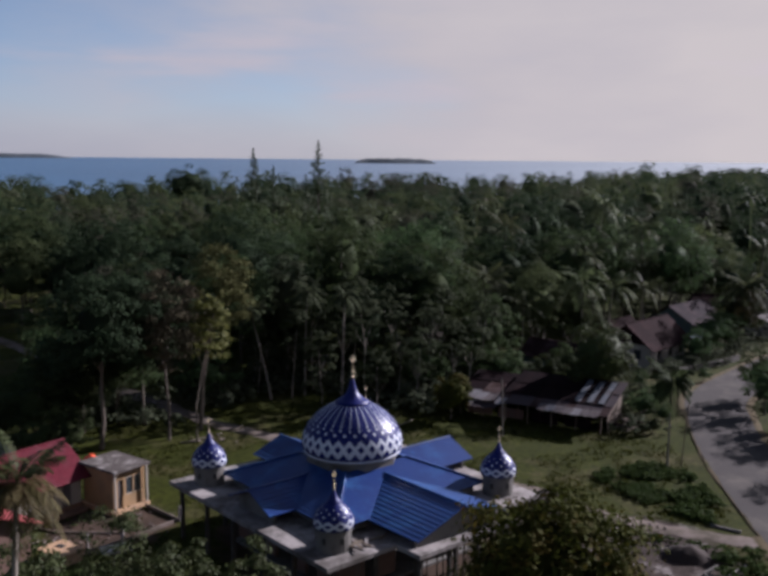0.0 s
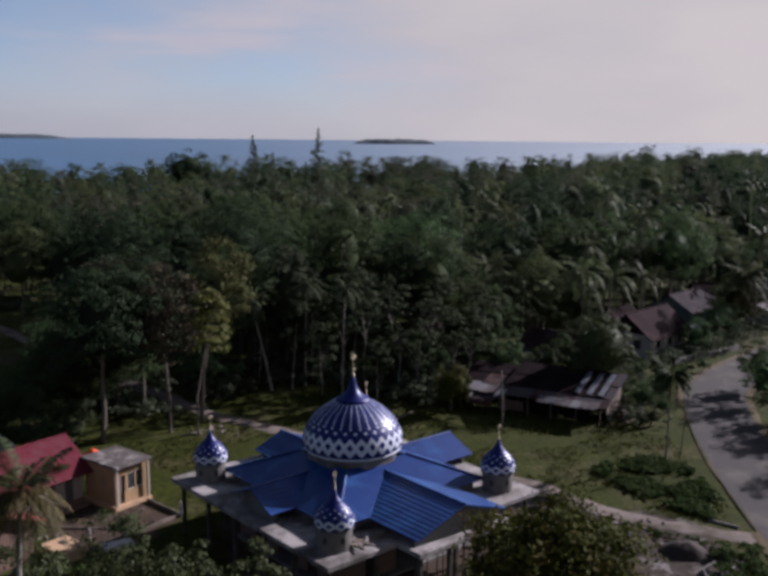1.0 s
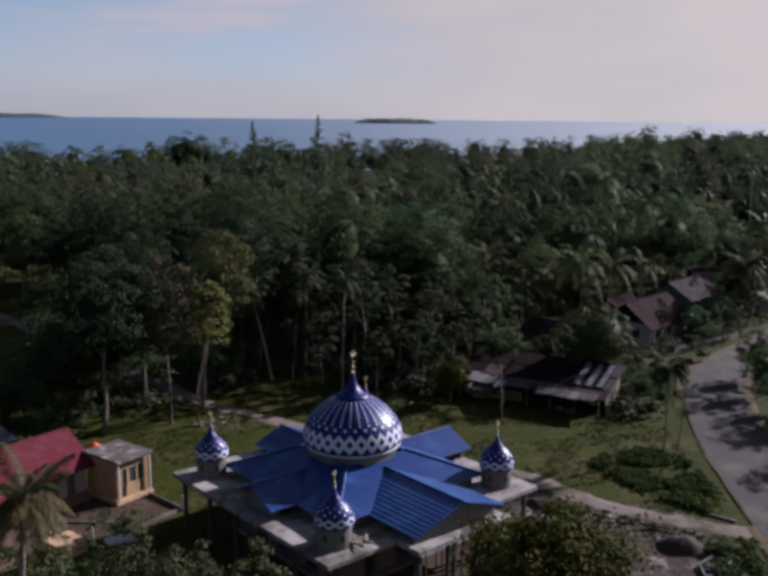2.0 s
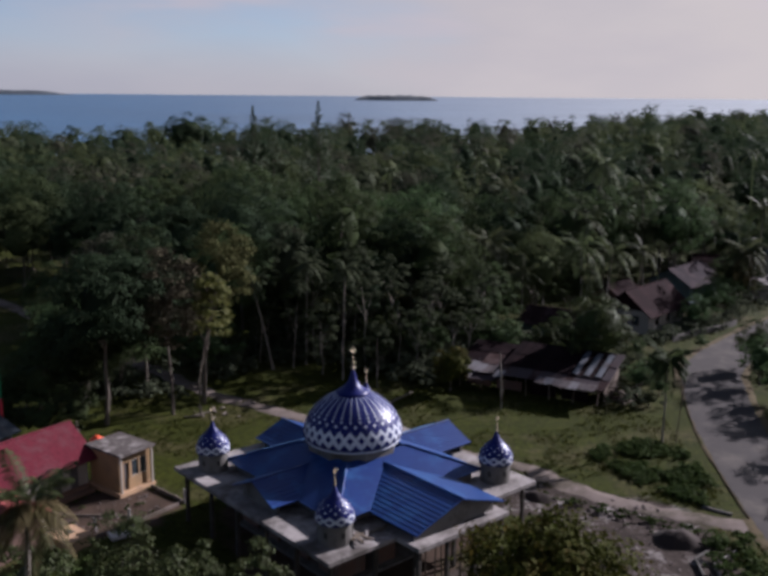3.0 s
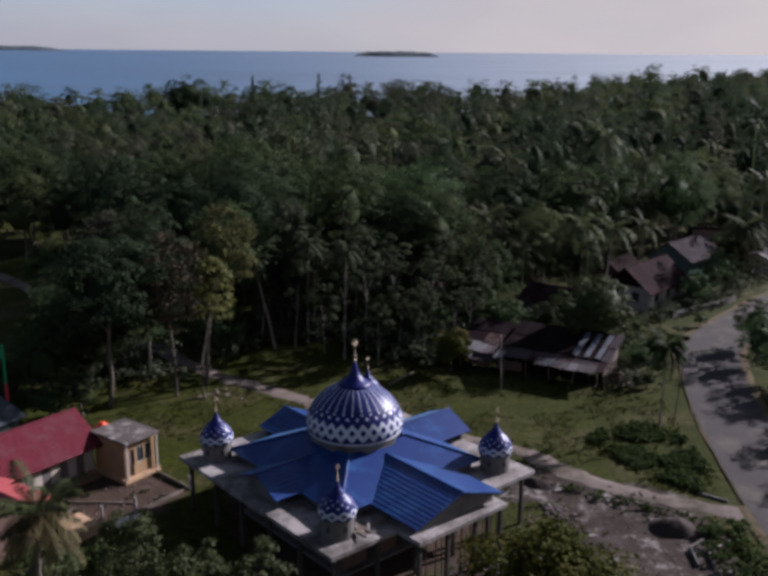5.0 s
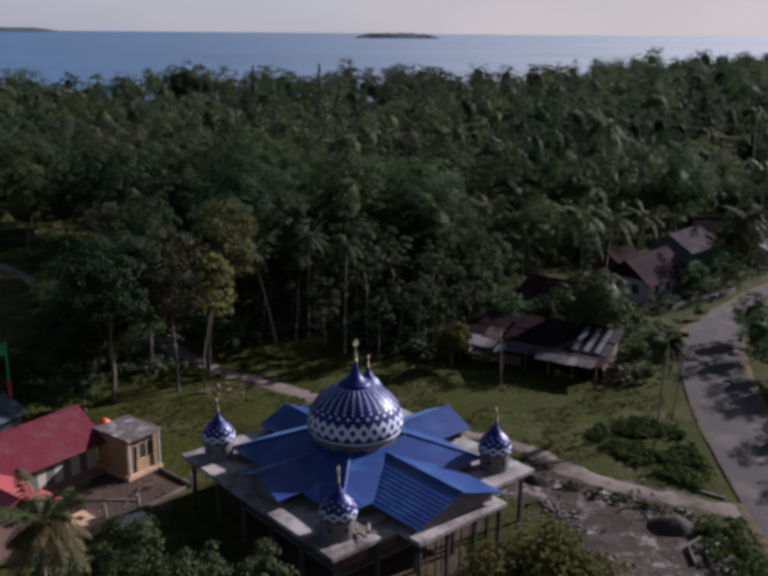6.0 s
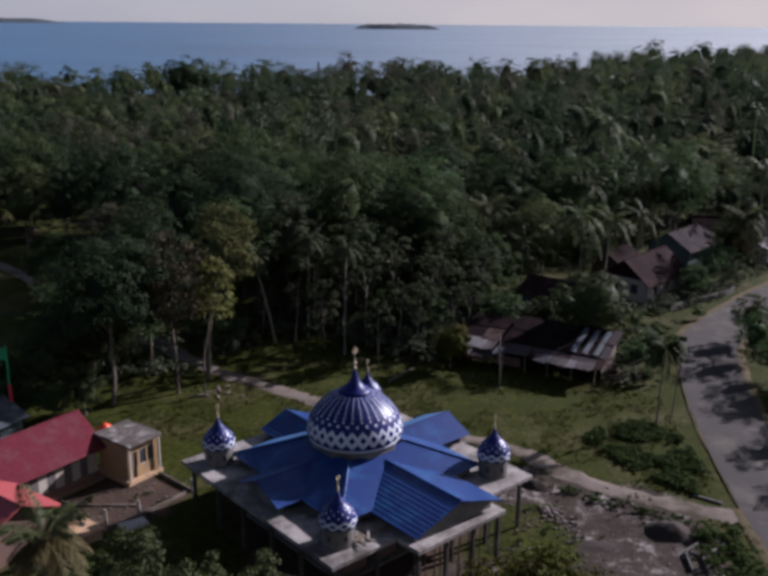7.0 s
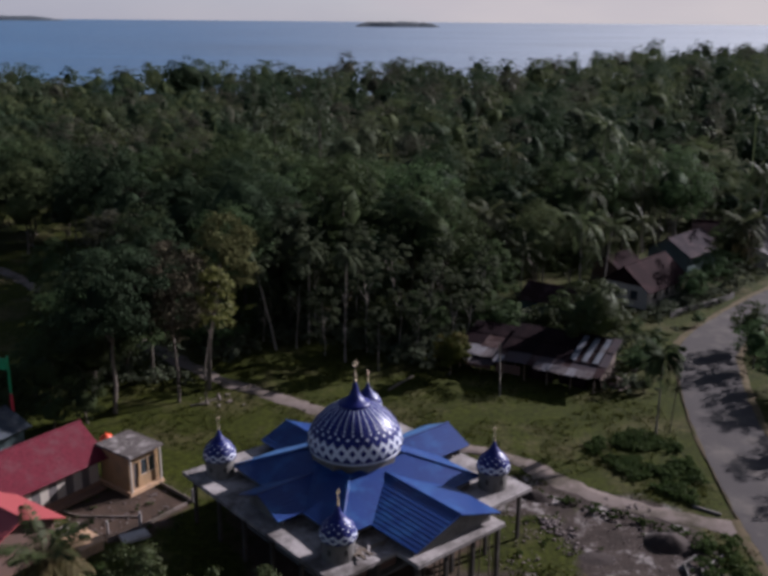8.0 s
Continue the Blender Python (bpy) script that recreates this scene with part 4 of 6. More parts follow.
def tin_shed():
    ob = thing("tin_shed", pose(15.0, 90.2, 0, 0, 0, -28), "long open shed with rusty patched tin roofs", "shed")
    rng = random.Random(4)
    for x in np.linspace(-6.8, 7.0, 7):
        for y, h in ((-3.6, 1.8), (0, 2.5), (3.2, 3.1)):
            lean = rng.uniform(-0.12, 0.12)
            part("post", tube(bmesh.new(), [(x, y, 0), (x + lean, y, h - (0.35 if x < -3.3 else 0))], [0.07, 0.06], 6), M_WOOD, ob)
    w = 0.82
    # low lean-to at one end: a pale bowed front sheet, a dull one below it, brown and grey ones behind
    for k in range(6):
        x = -7.9 + w * k
        sag = 0.08 * math.sin(k * 1.3)
        tin_sheet(ob, rng, x, w, -4.5, -3.3, 1.3 + sag, 1.5 + sag, M_TIN_PALE if k in (0, 2) else M_TIN_DARK, 0.2)
        tin_sheet(ob, rng, x, w, -3.5, -1.6, 1.72 + sag, 2.05 + sag, M_TIN_PALE if k in (0, 2, 3) else M_TIN)
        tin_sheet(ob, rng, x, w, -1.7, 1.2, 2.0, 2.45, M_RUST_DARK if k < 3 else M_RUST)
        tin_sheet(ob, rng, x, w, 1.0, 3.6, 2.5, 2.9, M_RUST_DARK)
    # long main roof: dark rust above, three pale new sheets, a dull front strip with a torn pale edge
    for k in range(13):
        x = -3.0 + w * k
        for y0, y1, z0, z1 in ((-2.1, 0.8, 2.3, 2.82), (0.6, 3.6, 2.85, 3.35)):
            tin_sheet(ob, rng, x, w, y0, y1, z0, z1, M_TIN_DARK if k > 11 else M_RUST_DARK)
        tin_sheet(ob, rng, x, w, -4.0, -1.9, 1.85, 2.27, M_TIN_DARK if k % 4 else M_RUST)
        if k in (0, 5, 6, 7, 8, 9, 10, 11):
            tin_sheet(ob, rng, x, w, -4.35, -3.2, 1.8, 2.06, M_TIN if k % 3 else M_TIN_PALE, 0.34)
    for x in (4.0, 5.15, 6.3):
        tin_sheet(ob, rng, x, 0.5, -1.9, 2.9, 2.43, 3.36, M_TIN_NEW)
    box_part("back_wall", (0, 3.2, 1.25), (13.6, 0.1, 2.5), M_WOOD, ob)
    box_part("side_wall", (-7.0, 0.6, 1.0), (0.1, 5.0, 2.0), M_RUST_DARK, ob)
    box_part("side_wall", (7.2, 0.6, 1.1), (0.1, 5.0, 2.2), M_WOOD, ob)
    for x in (-5.2, -2.0, 1.4, 4.6):
        box_part("half_wall", (x, -2.6, 0.5), (2.6, 0.08, 1.0), M_WALL_BRICK if x < 0 else M_RUST_DARK, ob)
    return ob


def timber_pile():
    """Broken boards and poles heaped at the ruined end of the shed."""
    ob = thing("timber_pile", pose(22.3, 85.6, 0, 0, 0, -28), "heap of broken boards and poles beside the shed", "timber")
    rng = random.Random(9)
    for k in range(26):
        c = Vector((rng.uniform(-1.6, 1.6), rng.uniform(-1.8, 2.6), rng.uniform(0.1, 1.3)))
        m = pose(c.x, c.y, c.z, rng.uniform(-40, 40), rng.uniform(-35, 35), rng.uniform(0, 180))
        bm = box(bmesh.new(), (0, 0, 0), (rng.uniform(1.0, 2.6), rng.uniform(0.08, 0.24), 0.05))
        bm.transform(m)
        part("board", bm, (M_WOOD, M_PATH, M_RUST)[k % 3], ob)


timber_pile()
tin_shed()


# ---- plants ----
def cards(rng, centres, normals, length, width, droop=0.0, ruffle=0.26):
    """Rhombic leaves at the centres, roughly facing along the normals."""
    n = len(centres)
    nr = normals + rng.normal(0, ruffle, (n, 3))
    nr /= np.linalg.norm(nr, axis=1)[:, None] + 1e-6
    t = np.cross(nr, rng.normal(0, 1, (n, 3)))
    t /= np.linalg.norm(t, axis=1)[:, None] + 1e-6
    b = np.cross(nr, t)
    L = (length * rng.uniform(0.6, 1.35, n))[:, None]
    Wd = (width * rng.uniform(0.6, 1.35, n))[:, None]
    V = np.stack([centres - t * L / 2, centres + b * Wd / 2 + nr * Wd * 0.15, centres + t * L / 2 - nr * L * droop, centres - b * Wd / 2 + nr * Wd * 0.15], 1)
    return V.reshape(-1, 3), np.arange(4 * n).reshape(-1, 4)


BALL = None


def ball_arrays():
    global BALL
    if BALL is None:
        bm = bmesh.new()
        bmesh.ops.create_icosphere(bm, subdivisions=2, radius=1)
        bm.verts.index_update()
        BALL = (np.array([v.co[:] for v in bm.verts]), np.array([[v.index for v in f.verts] for f in bm.faces]))
        bm.free()
    return BALL


def crown_arrays(rng, centre, radii, clumps, leaves, length, width, low=-0.35, core=0.62, big=0.36, ruffle=0.26, shell=(0.75, 1.12)):
    """Leaves in clumps over an uneven crown of a few lobes, with gaps; returns verts and quads (triangles as folded quads)."""
    V, Q, off = [], [], 0
    centre, radii = np.array(centre, float), np.array(radii, float)
    lobes = rng.normal(0, 1, (5, 3))
    lobes /= np.linalg.norm(lobes, axis=1)[:, None]
    reach = rng.uniform(-0.24, 0.2, 5)

    def swell(d):
        """How far the crown bulges or falls back in a direction."""
        return 1 + (reach * np.clip(d @ lobes.T, 0, 1) ** 3).sum(-1)

    for _ in range(clumps):
        d = rng.normal(0, 1, 3)
        d /= np.linalg.norm(d)
        while d[2] < low:
            d = rng.normal(0, 1, 3)
            d /= np.linalg.norm(d)
        r = rng.uniform(0.62, 0.95) * swell(d)
        cc = centre + d * radii * r
        cr = radii.min() * big * rng.uniform(0.6, 1.3) * np.array([1, 1, 0.75])
        n = int(leaves / clumps * rng.uniform(0.7, 1.3))
        u = rng.normal(0, 1, (n, 3))
        u /= np.linalg.norm(u, axis=1)[:, None]
        u[:, 2] = np.abs(u[:, 2]) * 0.9 - 0.25 * rng.random(n)
        pos = cc + u * cr * rng.uniform(*shell, n)[:, None]
        v, q = cards(rng, pos, u * 0.9 + d * 0.45 + np.array([0, 0, 0.12]), length, width, 0.0, ruffle)
        V.append(v)
        Q.append(q + off)
        off += len(v)
    if core:        # the dark inside of the crown
        bv, bf = ball_arrays()
        bv = bv * swell(bv)[:, None] * radii * core * rng.uniform(0.7, 1.1, (len(bv), 1)) + centre
        V.append(bv)
        Q.append(np.concatenate([bf, bf[:, 2:3]], 1) + off)
    return np.concatenate(V), np.concatenate(Q)


def leaf_mesh(name, V, Q):
    """A mesh of quads and, where the last corner repeats, triangles."""
    me = bpy.data.meshes.new(name)
    tri = Q[:, 2] == Q[:, 3]
    counts = np.where(tri, 3, 4)
    keep = np.ones(Q.shape, bool)
    keep[tri, 3] = False
    me.vertices.add(len(V))
    me.vertices.foreach_set("co", np.asarray(V, np.float32).ravel())
    me.loops.add(int(counts.sum()))
    me.loops.foreach_set("vertex_index", Q[keep].astype(np.int32))
    me.polygons.add(len(Q))
    me.polygons.foreach_set("loop_start", np.concatenate([[0], np.cumsum(counts)[:-1]]).astype(np.int32))
    me.update(calc_edges=True)
    return me


def broad_tree(seed, height, spread, trunk_h, mat, label, clumps=20, leaves=1700, length=0.55, width=0.32, radius=0.22, bark=None, lean=0.0, core=0.6, loose=False):
    rng = np.random.default_rng(seed)
    ob = thing("tree", Matrix(), label, "tree")
    bm = bmesh.new()
    top = np.array([lean, rng.normal(0, 0.3), height * 0.72])
    pts = [np.array([0, 0, -0.1]), np.array([lean * 0.2 + rng.normal(0, 0.1), rng.normal(0, 0.1), trunk_h * 0.5]), np.array([lean * 0.5, rng.normal(0, 0.15), trunk_h]), top]
    tube(bm, pts, [radius * 1.25, radius, radius * 0.8, radius * 0.25], 8)
    centre = np.array([lean, 0, trunk_h + (height - trunk_h) * 0.45])
    rz = (height - centre[2])
    for k in range(5):
        a = rng.uniform(0, 2 * math.pi)
        s = pts[2] + (top - pts[2]) * rng.uniform(0, 0.5)
        e = s + np.array([math.cos(a) * spread * 0.6, math.sin(a) * spread * 0.6, rz * rng.uniform(0.3, 0.8)])
        tube(bm, [s, (s + e) / 2 + np.array([0, 0, -0.2]), e], [radius * 0.5, radius * 0.32, radius * 0.1], 6)
    part("trunk", bm, bark or M_BARK, ob)
    V, Q = crown_arrays(rng, centre, (spread, spread, rz), clumps, leaves, length, width, *((-0.75, core * 0.75, 0.27, 0.48, (0.3, 1.35)) if loose else (-0.6, core * 0.8, 0.22, 0.28, (0.7, 1.15))))
    linked("crown", leaf_mesh("crown", V, Q), mat, ob)
    return ob


def frond_arrays(rng, base, azimuth, length, rise, leaflets, wide, blade=0.085):
    """One arched feather frond: paired drooping leaflets along a bent rib."""
    out = np.array([math.cos(azimuth), math.sin(azimuth), 0])
    side = np.array([-out[1], out[0], 0])
    ts = np.linspace(0.12, 1, leaflets)
    up = lambda t: length * (rise * t - (0.55 + 0.35 * (1 - rise)) * t * t)
    rib = lambda t: base + out * length * t * (1 - 0.12 * t) + np.array([0, 0, up(t)])
    V, Q = [], []
    for i, t in enumerate(ts):
        p = rib(t)
        d = rib(min(1, t + 0.03)) - rib(t - 0.03)
        d /= np.linalg.norm(d)
        L = wide * math.sin(math.pi * (0.12 + 0.82 * t)) + 0.12
        for s in (-1, 1):
            tip = p + side * s * L * 0.8 + d * L * 0.55 - np.array([0, 0, L * rng.uniform(0.25, 0.7)])
            w = d * blade
            mid = (p + tip) / 2 + np.array([0, 0, 0.08 * L])
            k = len(V) * 1
            V += [p, mid - w, tip, mid + w]
            Q.append((k, k + 1, k + 2, k + 3))
    a = side * 0.035
    for t0, t1 in zip(np.linspace(0, 0.8, 5), np.linspace(0.2, 1, 5)):
        k = len(V)
        V += [rib(t0) - a, rib(t0) + a, rib(t1) + a * 0.6, rib(t1) - a * 0.6]
        Q.append((k, k + 1, k + 2, k + 3))
    return np.array(V), np.array(Q)


def palm_tree(seed, height, label, lean=(0, 0), bend=1.6, fronds=19, length=3.2, leaflets=15, wide=0.85, mat=None, radius=0.15, name="palm_tree", dry=0.0, blade=0.085):
    rng = np.random.default_rng(seed)
    ob = thing(name, Matrix(), label, "palm tree")
    pts = [np.array([lean[0] * t ** bend, lean[1] * t ** bend, height * t - 0.1 * (t == 0)]) for t in np.linspace(0, 1, 7)]
    bm = tube(bmesh.new(), pts, [radius * (1.5 if i == 0 else 1.0 - 0.05 * i) for i in range(7)], 8)
    part("trunk", bm, M_PALM_BARK, ob)
    for kind in (0, 1):
        V, Q, off = [], [], 0
        for k in range(fronds):
            old = k / fronds
            if (old > 1 - dry) != bool(kind):
                continue
            rise = 1.15 - 1.55 * old + rng.normal(0, 0.12)
            v, q = frond_arrays(rng, pts[-1], k * 2.4 + rng.normal(0, 0.2), length * rng.uniform(0.85, 1.1), rise, leaflets, wide, blade)
            V.append(v)
            Q.append(q + off)
            off += len(v)
        if V:
            linked("dry_fronds" if kind else "crown", leaf_mesh("crown", np.concatenate(V), np.concatenate(Q)), M_PALM_DRY if kind else (mat or M_PALM), ob)
    return ob


def needle_tree(seed, height, label):
    """A casuarina: straight stem, narrow feathery crown in tiers of upswept boughs."""
    rng = np.random.default_rng(seed)
    ob = thing("tree", Matrix(), label, "tree")
    part("trunk", tube(bmesh.new(), [(0, 0, -0.1), (0, 0.1, height * 0.5), (0, 0, height)], [0.32, 0.2, 0.03], 8), M_BARK, ob)
    V, Q, off = [], [], 0
    for z in np.arange(height * 0.25, height + 0.1, 0.42):
        f = max(0.0, height - z) / height
        reach = min(3.6, 0.05 + 8.5 * f) * rng.uniform(0.5, 1.1)
        for k in range(4):
            a = rng.uniform(0, 2 * math.pi)
            n = 20
            t = rng.uniform(0.15, 1, n)
            out = np.array([math.cos(a), math.sin(a), 0])
            pos = np.array([0, 0, z]) + out * (t * reach)[:, None] + np.array([0, 0, 1]) * (t * reach * 0.35)[:, None] + rng.normal(0, 0.04 + 0.3 * min(f, 0.35), (n, 3))
            v, q = cards(rng, pos, np.tile(out * 0.5, (n, 1)), 0.55 * min(1.0, 0.5 + 2 * f), 0.15 * min(1.0, 0.4 + 2 * f), 0.3)
            V.append(v)
            Q.append(q + off)
            off += len(v)
    linked("crown", leaf_mesh("crown", np.concatenate(V), np.concatenate(Q)), M_CASUARINA, ob)
    return ob


def stand(ob, x, y, turn=0.0, size=1.0, z=0.0):
    ob.matrix_basis = pose(x, y, z, 0, 0, turn) @ Matrix.Diagonal((size, size, size, 1))
    return ob


# trees that stand out singly round the clearing
# the neighbours' shade on this first tree is painted by its deep leaf colour
stand(broad_tree(11, 16.2, 5.0, 5.0, M_LEAF_DEEP, "tall dark green tree at the edge of the lawn", 150, 11000, 0.3, 0.19, 0.19, lean=0.4), -24.4, 78.4)
stand(broad_tree(12, 15.2, 3.5, 5.5, M_LEAF_BROWN, "sparse tree with brownish leaves beside the lawn", 84, 6000, 0.26, 0.17, 0.15, lean=-0.4, core=0.3, loose=True), -19.2, 81.0)
stand(broad_tree(13, 13.8, 1.9, 6.6, M_LEAF_YELLOW, "slender tree with yellow-green leaves", 60, 3800, 0.22, 0.14, 0.1, lean=1.1, core=0.0, loose=True), -16.6, 80.6)
stand(broad_tree(14, 18.0, 2.9, 8.5, M_LEAF_DRYISH, "tall sparse tree with olive-brown leaves behind the lawn", 80, 5600, 0.26, 0.17, 0.17, lean=1.9, core=0.2, loose=True), -17.0, 84.0)
stand(broad_tree(18, 17.2, 4.6, 3.0, M_LEAF_DEEP, "dense dark green tree behind the brown one", 100, 7000, 0.3, 0.19, 0.17), -22.6, 85.6)
stand(broad_tree(15, 13.9, 3.5, 4.0, M_LEAF_MANGO, "dense mango tree with coppery young leaves", 190, 21000, 0.25, 0.14, 0.25, core=0.95, loose=True), 6.3, 33.4)
stand(broad_tree(16, 9.1, 3.3, 1.8, M_LEAF_NEAR, "rounded dark green tree behind the shed", 70, 9000, 0.2, 0.13, 0.16, core=0.85), 21.3, 92.8)
stand(broad_tree(17, 4.6, 2.0, 0.8, M_LEAF_MANGO, "round yellow-green bush beside the shed", 50, 5600, 0.18, 0.12, 0.1, core=0.85), 6.2, 88.2)
stand(palm_tree(21, 12.7, "coconut palm with drooping yellowed fronds", (0.5, 0.3), 1.6, 26, 2.1, 44, 0.55, M_LEAF_NEAR, dry=0.65, blade=0.032), -14.6, 35.4)
stand(palm_tree(22, 7.4, "slender palm on a thin straight trunk", (0.05, 0), 1.6, 16, 2.1, 20, 0.7, M_LEAF, radius=0.09), 23.0, 74.9)
stand(palm_tree(23, 9.2, "leaning coconut palm at the forest edge", (-2.1, 0.3), 1.1, 14, 1.9, 15, 0.6, M_LEAF_OLIVE, radius=0.12), -11.9, 95.0)
stand(palm_tree(24, 11.0, "straight coconut palm at the forest edge", (0.2, 0.2), 1.6, 14, 1.9, 15, 0.6, M_LEAF_OLIVE, radius=0.11), -8.6, 97.0)
stand(palm_tree(25, 11.5, "thin straight palm at the forest edge", (0.2, 0), 1.6, 12, 1.7, 15, 0.6, M_LEAF_OLIVE, radius=0.09), -4.4, 91.6)
stand(palm_tree(26, 8.6, "coconut palm between the houses and the road", (0.3, -0.4), 1.6, 26, 3.5, 22, 0.9, dry=0.3), 46.3, 122.0)
stand(needle_tree(31, 26.0, "tall narrow casuarina above the forest"), -22.6, 158)
stand(needle_tree(32, 27.0, "tall thin casuarina above the forest"), -10.3, 139)
stand(needle_tree(33, 23.0, "narrow casuarina beside a taller one"), -19.5, 160)
stand(needle_tree(34, 22.0, "narrow casuarina beside a taller one"), -12.4, 142)

# thin crooked trees with sparse olive foliage in front of the dark forest edge
SLIM = [broad_tree(80 + k, h, w, t, m, label, c, n, 0.24, 0.14, 0.09, M_PALM_BARK, lean, 0.0) for k, (h, w, t, m, label, c, n, lean) in enumerate((
    (10.5, 1.7, 3.5, M_LEAF_OLIVE, "slim tree with sparse olive leaves at the forest edge", 40, 2300, 0.5),
    (8.2, 1.9, 2.2, M_LEAF_OLIVE, "slim tree with thin olive foliage at the forest edge", 36, 1900, -0.4),
    (12.5, 1.9, 5.5, M_LEAF_OLIVE, "tall thin pale-stemmed tree at the forest edge", 40, 2400, 0.2)))]
for k, (x, y, turn, size) in enumerate(((-9.8, 95.5, 0, 0.95), (-6.6, 93.6, 80, 1.0), (-2.2, 94.6, 150, 1.0))):
    stand(SLIM[k], x, y, turn, size)
for x, y, i, k in ((-7.9, 99.0, 2, 1.0), (-4.9, 97.5, 0, 1.05), (-0.9, 89.4, 1, 0.85), (1.2, 95.0, 0, 1.0), (2.9, 92.6, 1, 1.05), (4.4, 96.0, 2, 0.95), (6.8, 94.8, 0, 0.9),
                   (8.6, 97.5, 1, 1.1), (10.4, 100.5, 2, 0.9), (-11.2, 102.0, 2, 1.05), (-13.6, 97.6, 1, 0.85), (-14.6, 101.5, 0, 1.1), (-3.4, 101.5, 2, 1.1), (0.4, 100.0, 2, 1.0), (5.6, 101.5, 0, 1.15)):
    copy_thing(SLIM[i], pose(x, y, 0, 0, 0, 67 * x) @ Matrix.Diagonal((k, k, k, 1)))

# crowns that stand out from the forest: x, y, height, spread
LANDMARKS = [(-17.6, 111.5, 18.8, 7.2), (0.6, 112.5, 15.0, 4.7), (7.0, 127.0, 12.6, 3.9), (43.3, 190.0, 18.8, 5.6), (28.0, 137.0, 14.6, 4.4), (-10.9, 101.2, 15.0, 3.0), (-5.7, 114.0, 14.4, 2.8), (5.2, 113.5, 10.8, 2.6), (8.3, 193.0, 17.4, 5.0)]
for k, ((x, y, h, w), mat, label) in enumerate(zip(LANDMARKS, (M_LEAF_DEEP, M_LEAF_FAR, M_LEAF_DEEP, M_LEAF_DEEP, M_LEAF_OLIVE, M_LEAF_OLIVE, M_LEAF_FAR, M_LEAF_GREY, M_LEAF_BRIGHT), (
        "great dark domed tree rising out of the forest", "broad rounded green tree in the forest", "low umbrella-shaped dark tree in the forest", "dark umbrella-shaped tree far back in the forest",
        "olive green tree behind the palms", "tall olive tree at the forest edge", "slim green treetop in the forest", "greyish sparse tree in the forest", "sunlit rounded tree far back in the forest"))):
    stand(broad_tree(90 + k, h, w, h * 0.25, mat, label, int(24 * w), int(1700 * w), 0.3, 0.19, 0.22, core=0.72), x, y)

# kinds for the forest: each built once, then copied
rng = np.random.default_rng(5)
BROAD = [broad_tree(40 + k, h, s, t, M_LEAF, "broad dark green forest tree", n, m, 0.3, 0.19, 0.18) for k, (h, s, t, n, m) in enumerate(
    ((15.5, 6.0, 2.6, 100, 6000), (12.0, 4.8, 1.6, 76, 4400), (17.0, 4.6, 4.0, 84, 4800), (9.5, 4.2, 1.0, 60, 3500), (5.6, 3.0, 0.5, 40, 2100)))]
PALMS = [palm_tree(60 + k, h, "coconut palm in the forest", (lx, ly), 1.6, 18, 3.9, 17, 0.95) for k, (h, lx, ly) in enumerate(((12.0, 0.8, 0.3), (14.5, -0.9, 0.5), (9.5, 0.6, -0.7), (7.0, 0.2, 0.3)))]
BROAD += [broad_tree(48, 13.5, 4.6, 2.4, M_LEAF_BRIGHT, "sunlit yellowish green forest tree", 80, 4400, 0.3, 0.19, 0.18), broad_tree(49, 14.5, 4.4, 3.4, M_LEAF_DEEP, "very dark green forest tree", 84, 4600, 0.3, 0.19, 0.18),
          broad_tree(50, 12.5, 3.8, 3.6, M_LEAF_GREY, "sparse grey-brown forest tree", 60, 3000, 0.3, 0.19, 0.15, core=0.3)]
for k, ob in enumerate(BROAD):
    stand(ob, -62 + 5 * k, 150 + 6 * k, 40 * k)
for k, ob in enumerate(PALMS):
    stand(ob, 33 + 6 * k, 138 + 4 * k, 70 * k)

road_pts = polyline(ROAD_LEFT, 3.0)
path_pts = polyline(PATH_LINE, 2.0)
HOUSES = [(32.4, 115.6, 8.5), (30.8, 123.2, 6), (42.4, 132, 9), (50.3, 142, 6), (61.5, 147.5, 6), (54.6, 133.6, 5), (20.2, 106.5, 4.5), (15, 90.2, 9), (-27, 61, 9), (-32.3, 69.8, 6)]


def free(x, y):
    d = np.hypot(road_pts[:, 0] + 3 - x, road_pts[:, 1] - y).min()
    if d < 6.5 or np.hypot(path_pts[:, 0] - x, path_pts[:, 1] - y).min() < 2.6:
        return False
    if any(math.hypot(x - a, y - b) < r for a, b, r in HOUSES):
        return False
    if math.hypot(x - 38, y - 112) < 7 or (22 < x < 40 and 97 < y < 116) or (x < -36.5 and y < 131) or (y < 126 and x < 2.5 - 0.388 * (y - 2)):      # yards, and a far clearing beyond the trees
        return False
    return True


def forest_edge(x):
    """How far from the camera the trees begin."""
    return np.interp(x, [-70, -40, -30, -17, -13, -9, 4, 10, 24, 30, 60, 90], [78, 80, 80, 89, 100, 100, 92, 98, 97, 112, 70, 60])


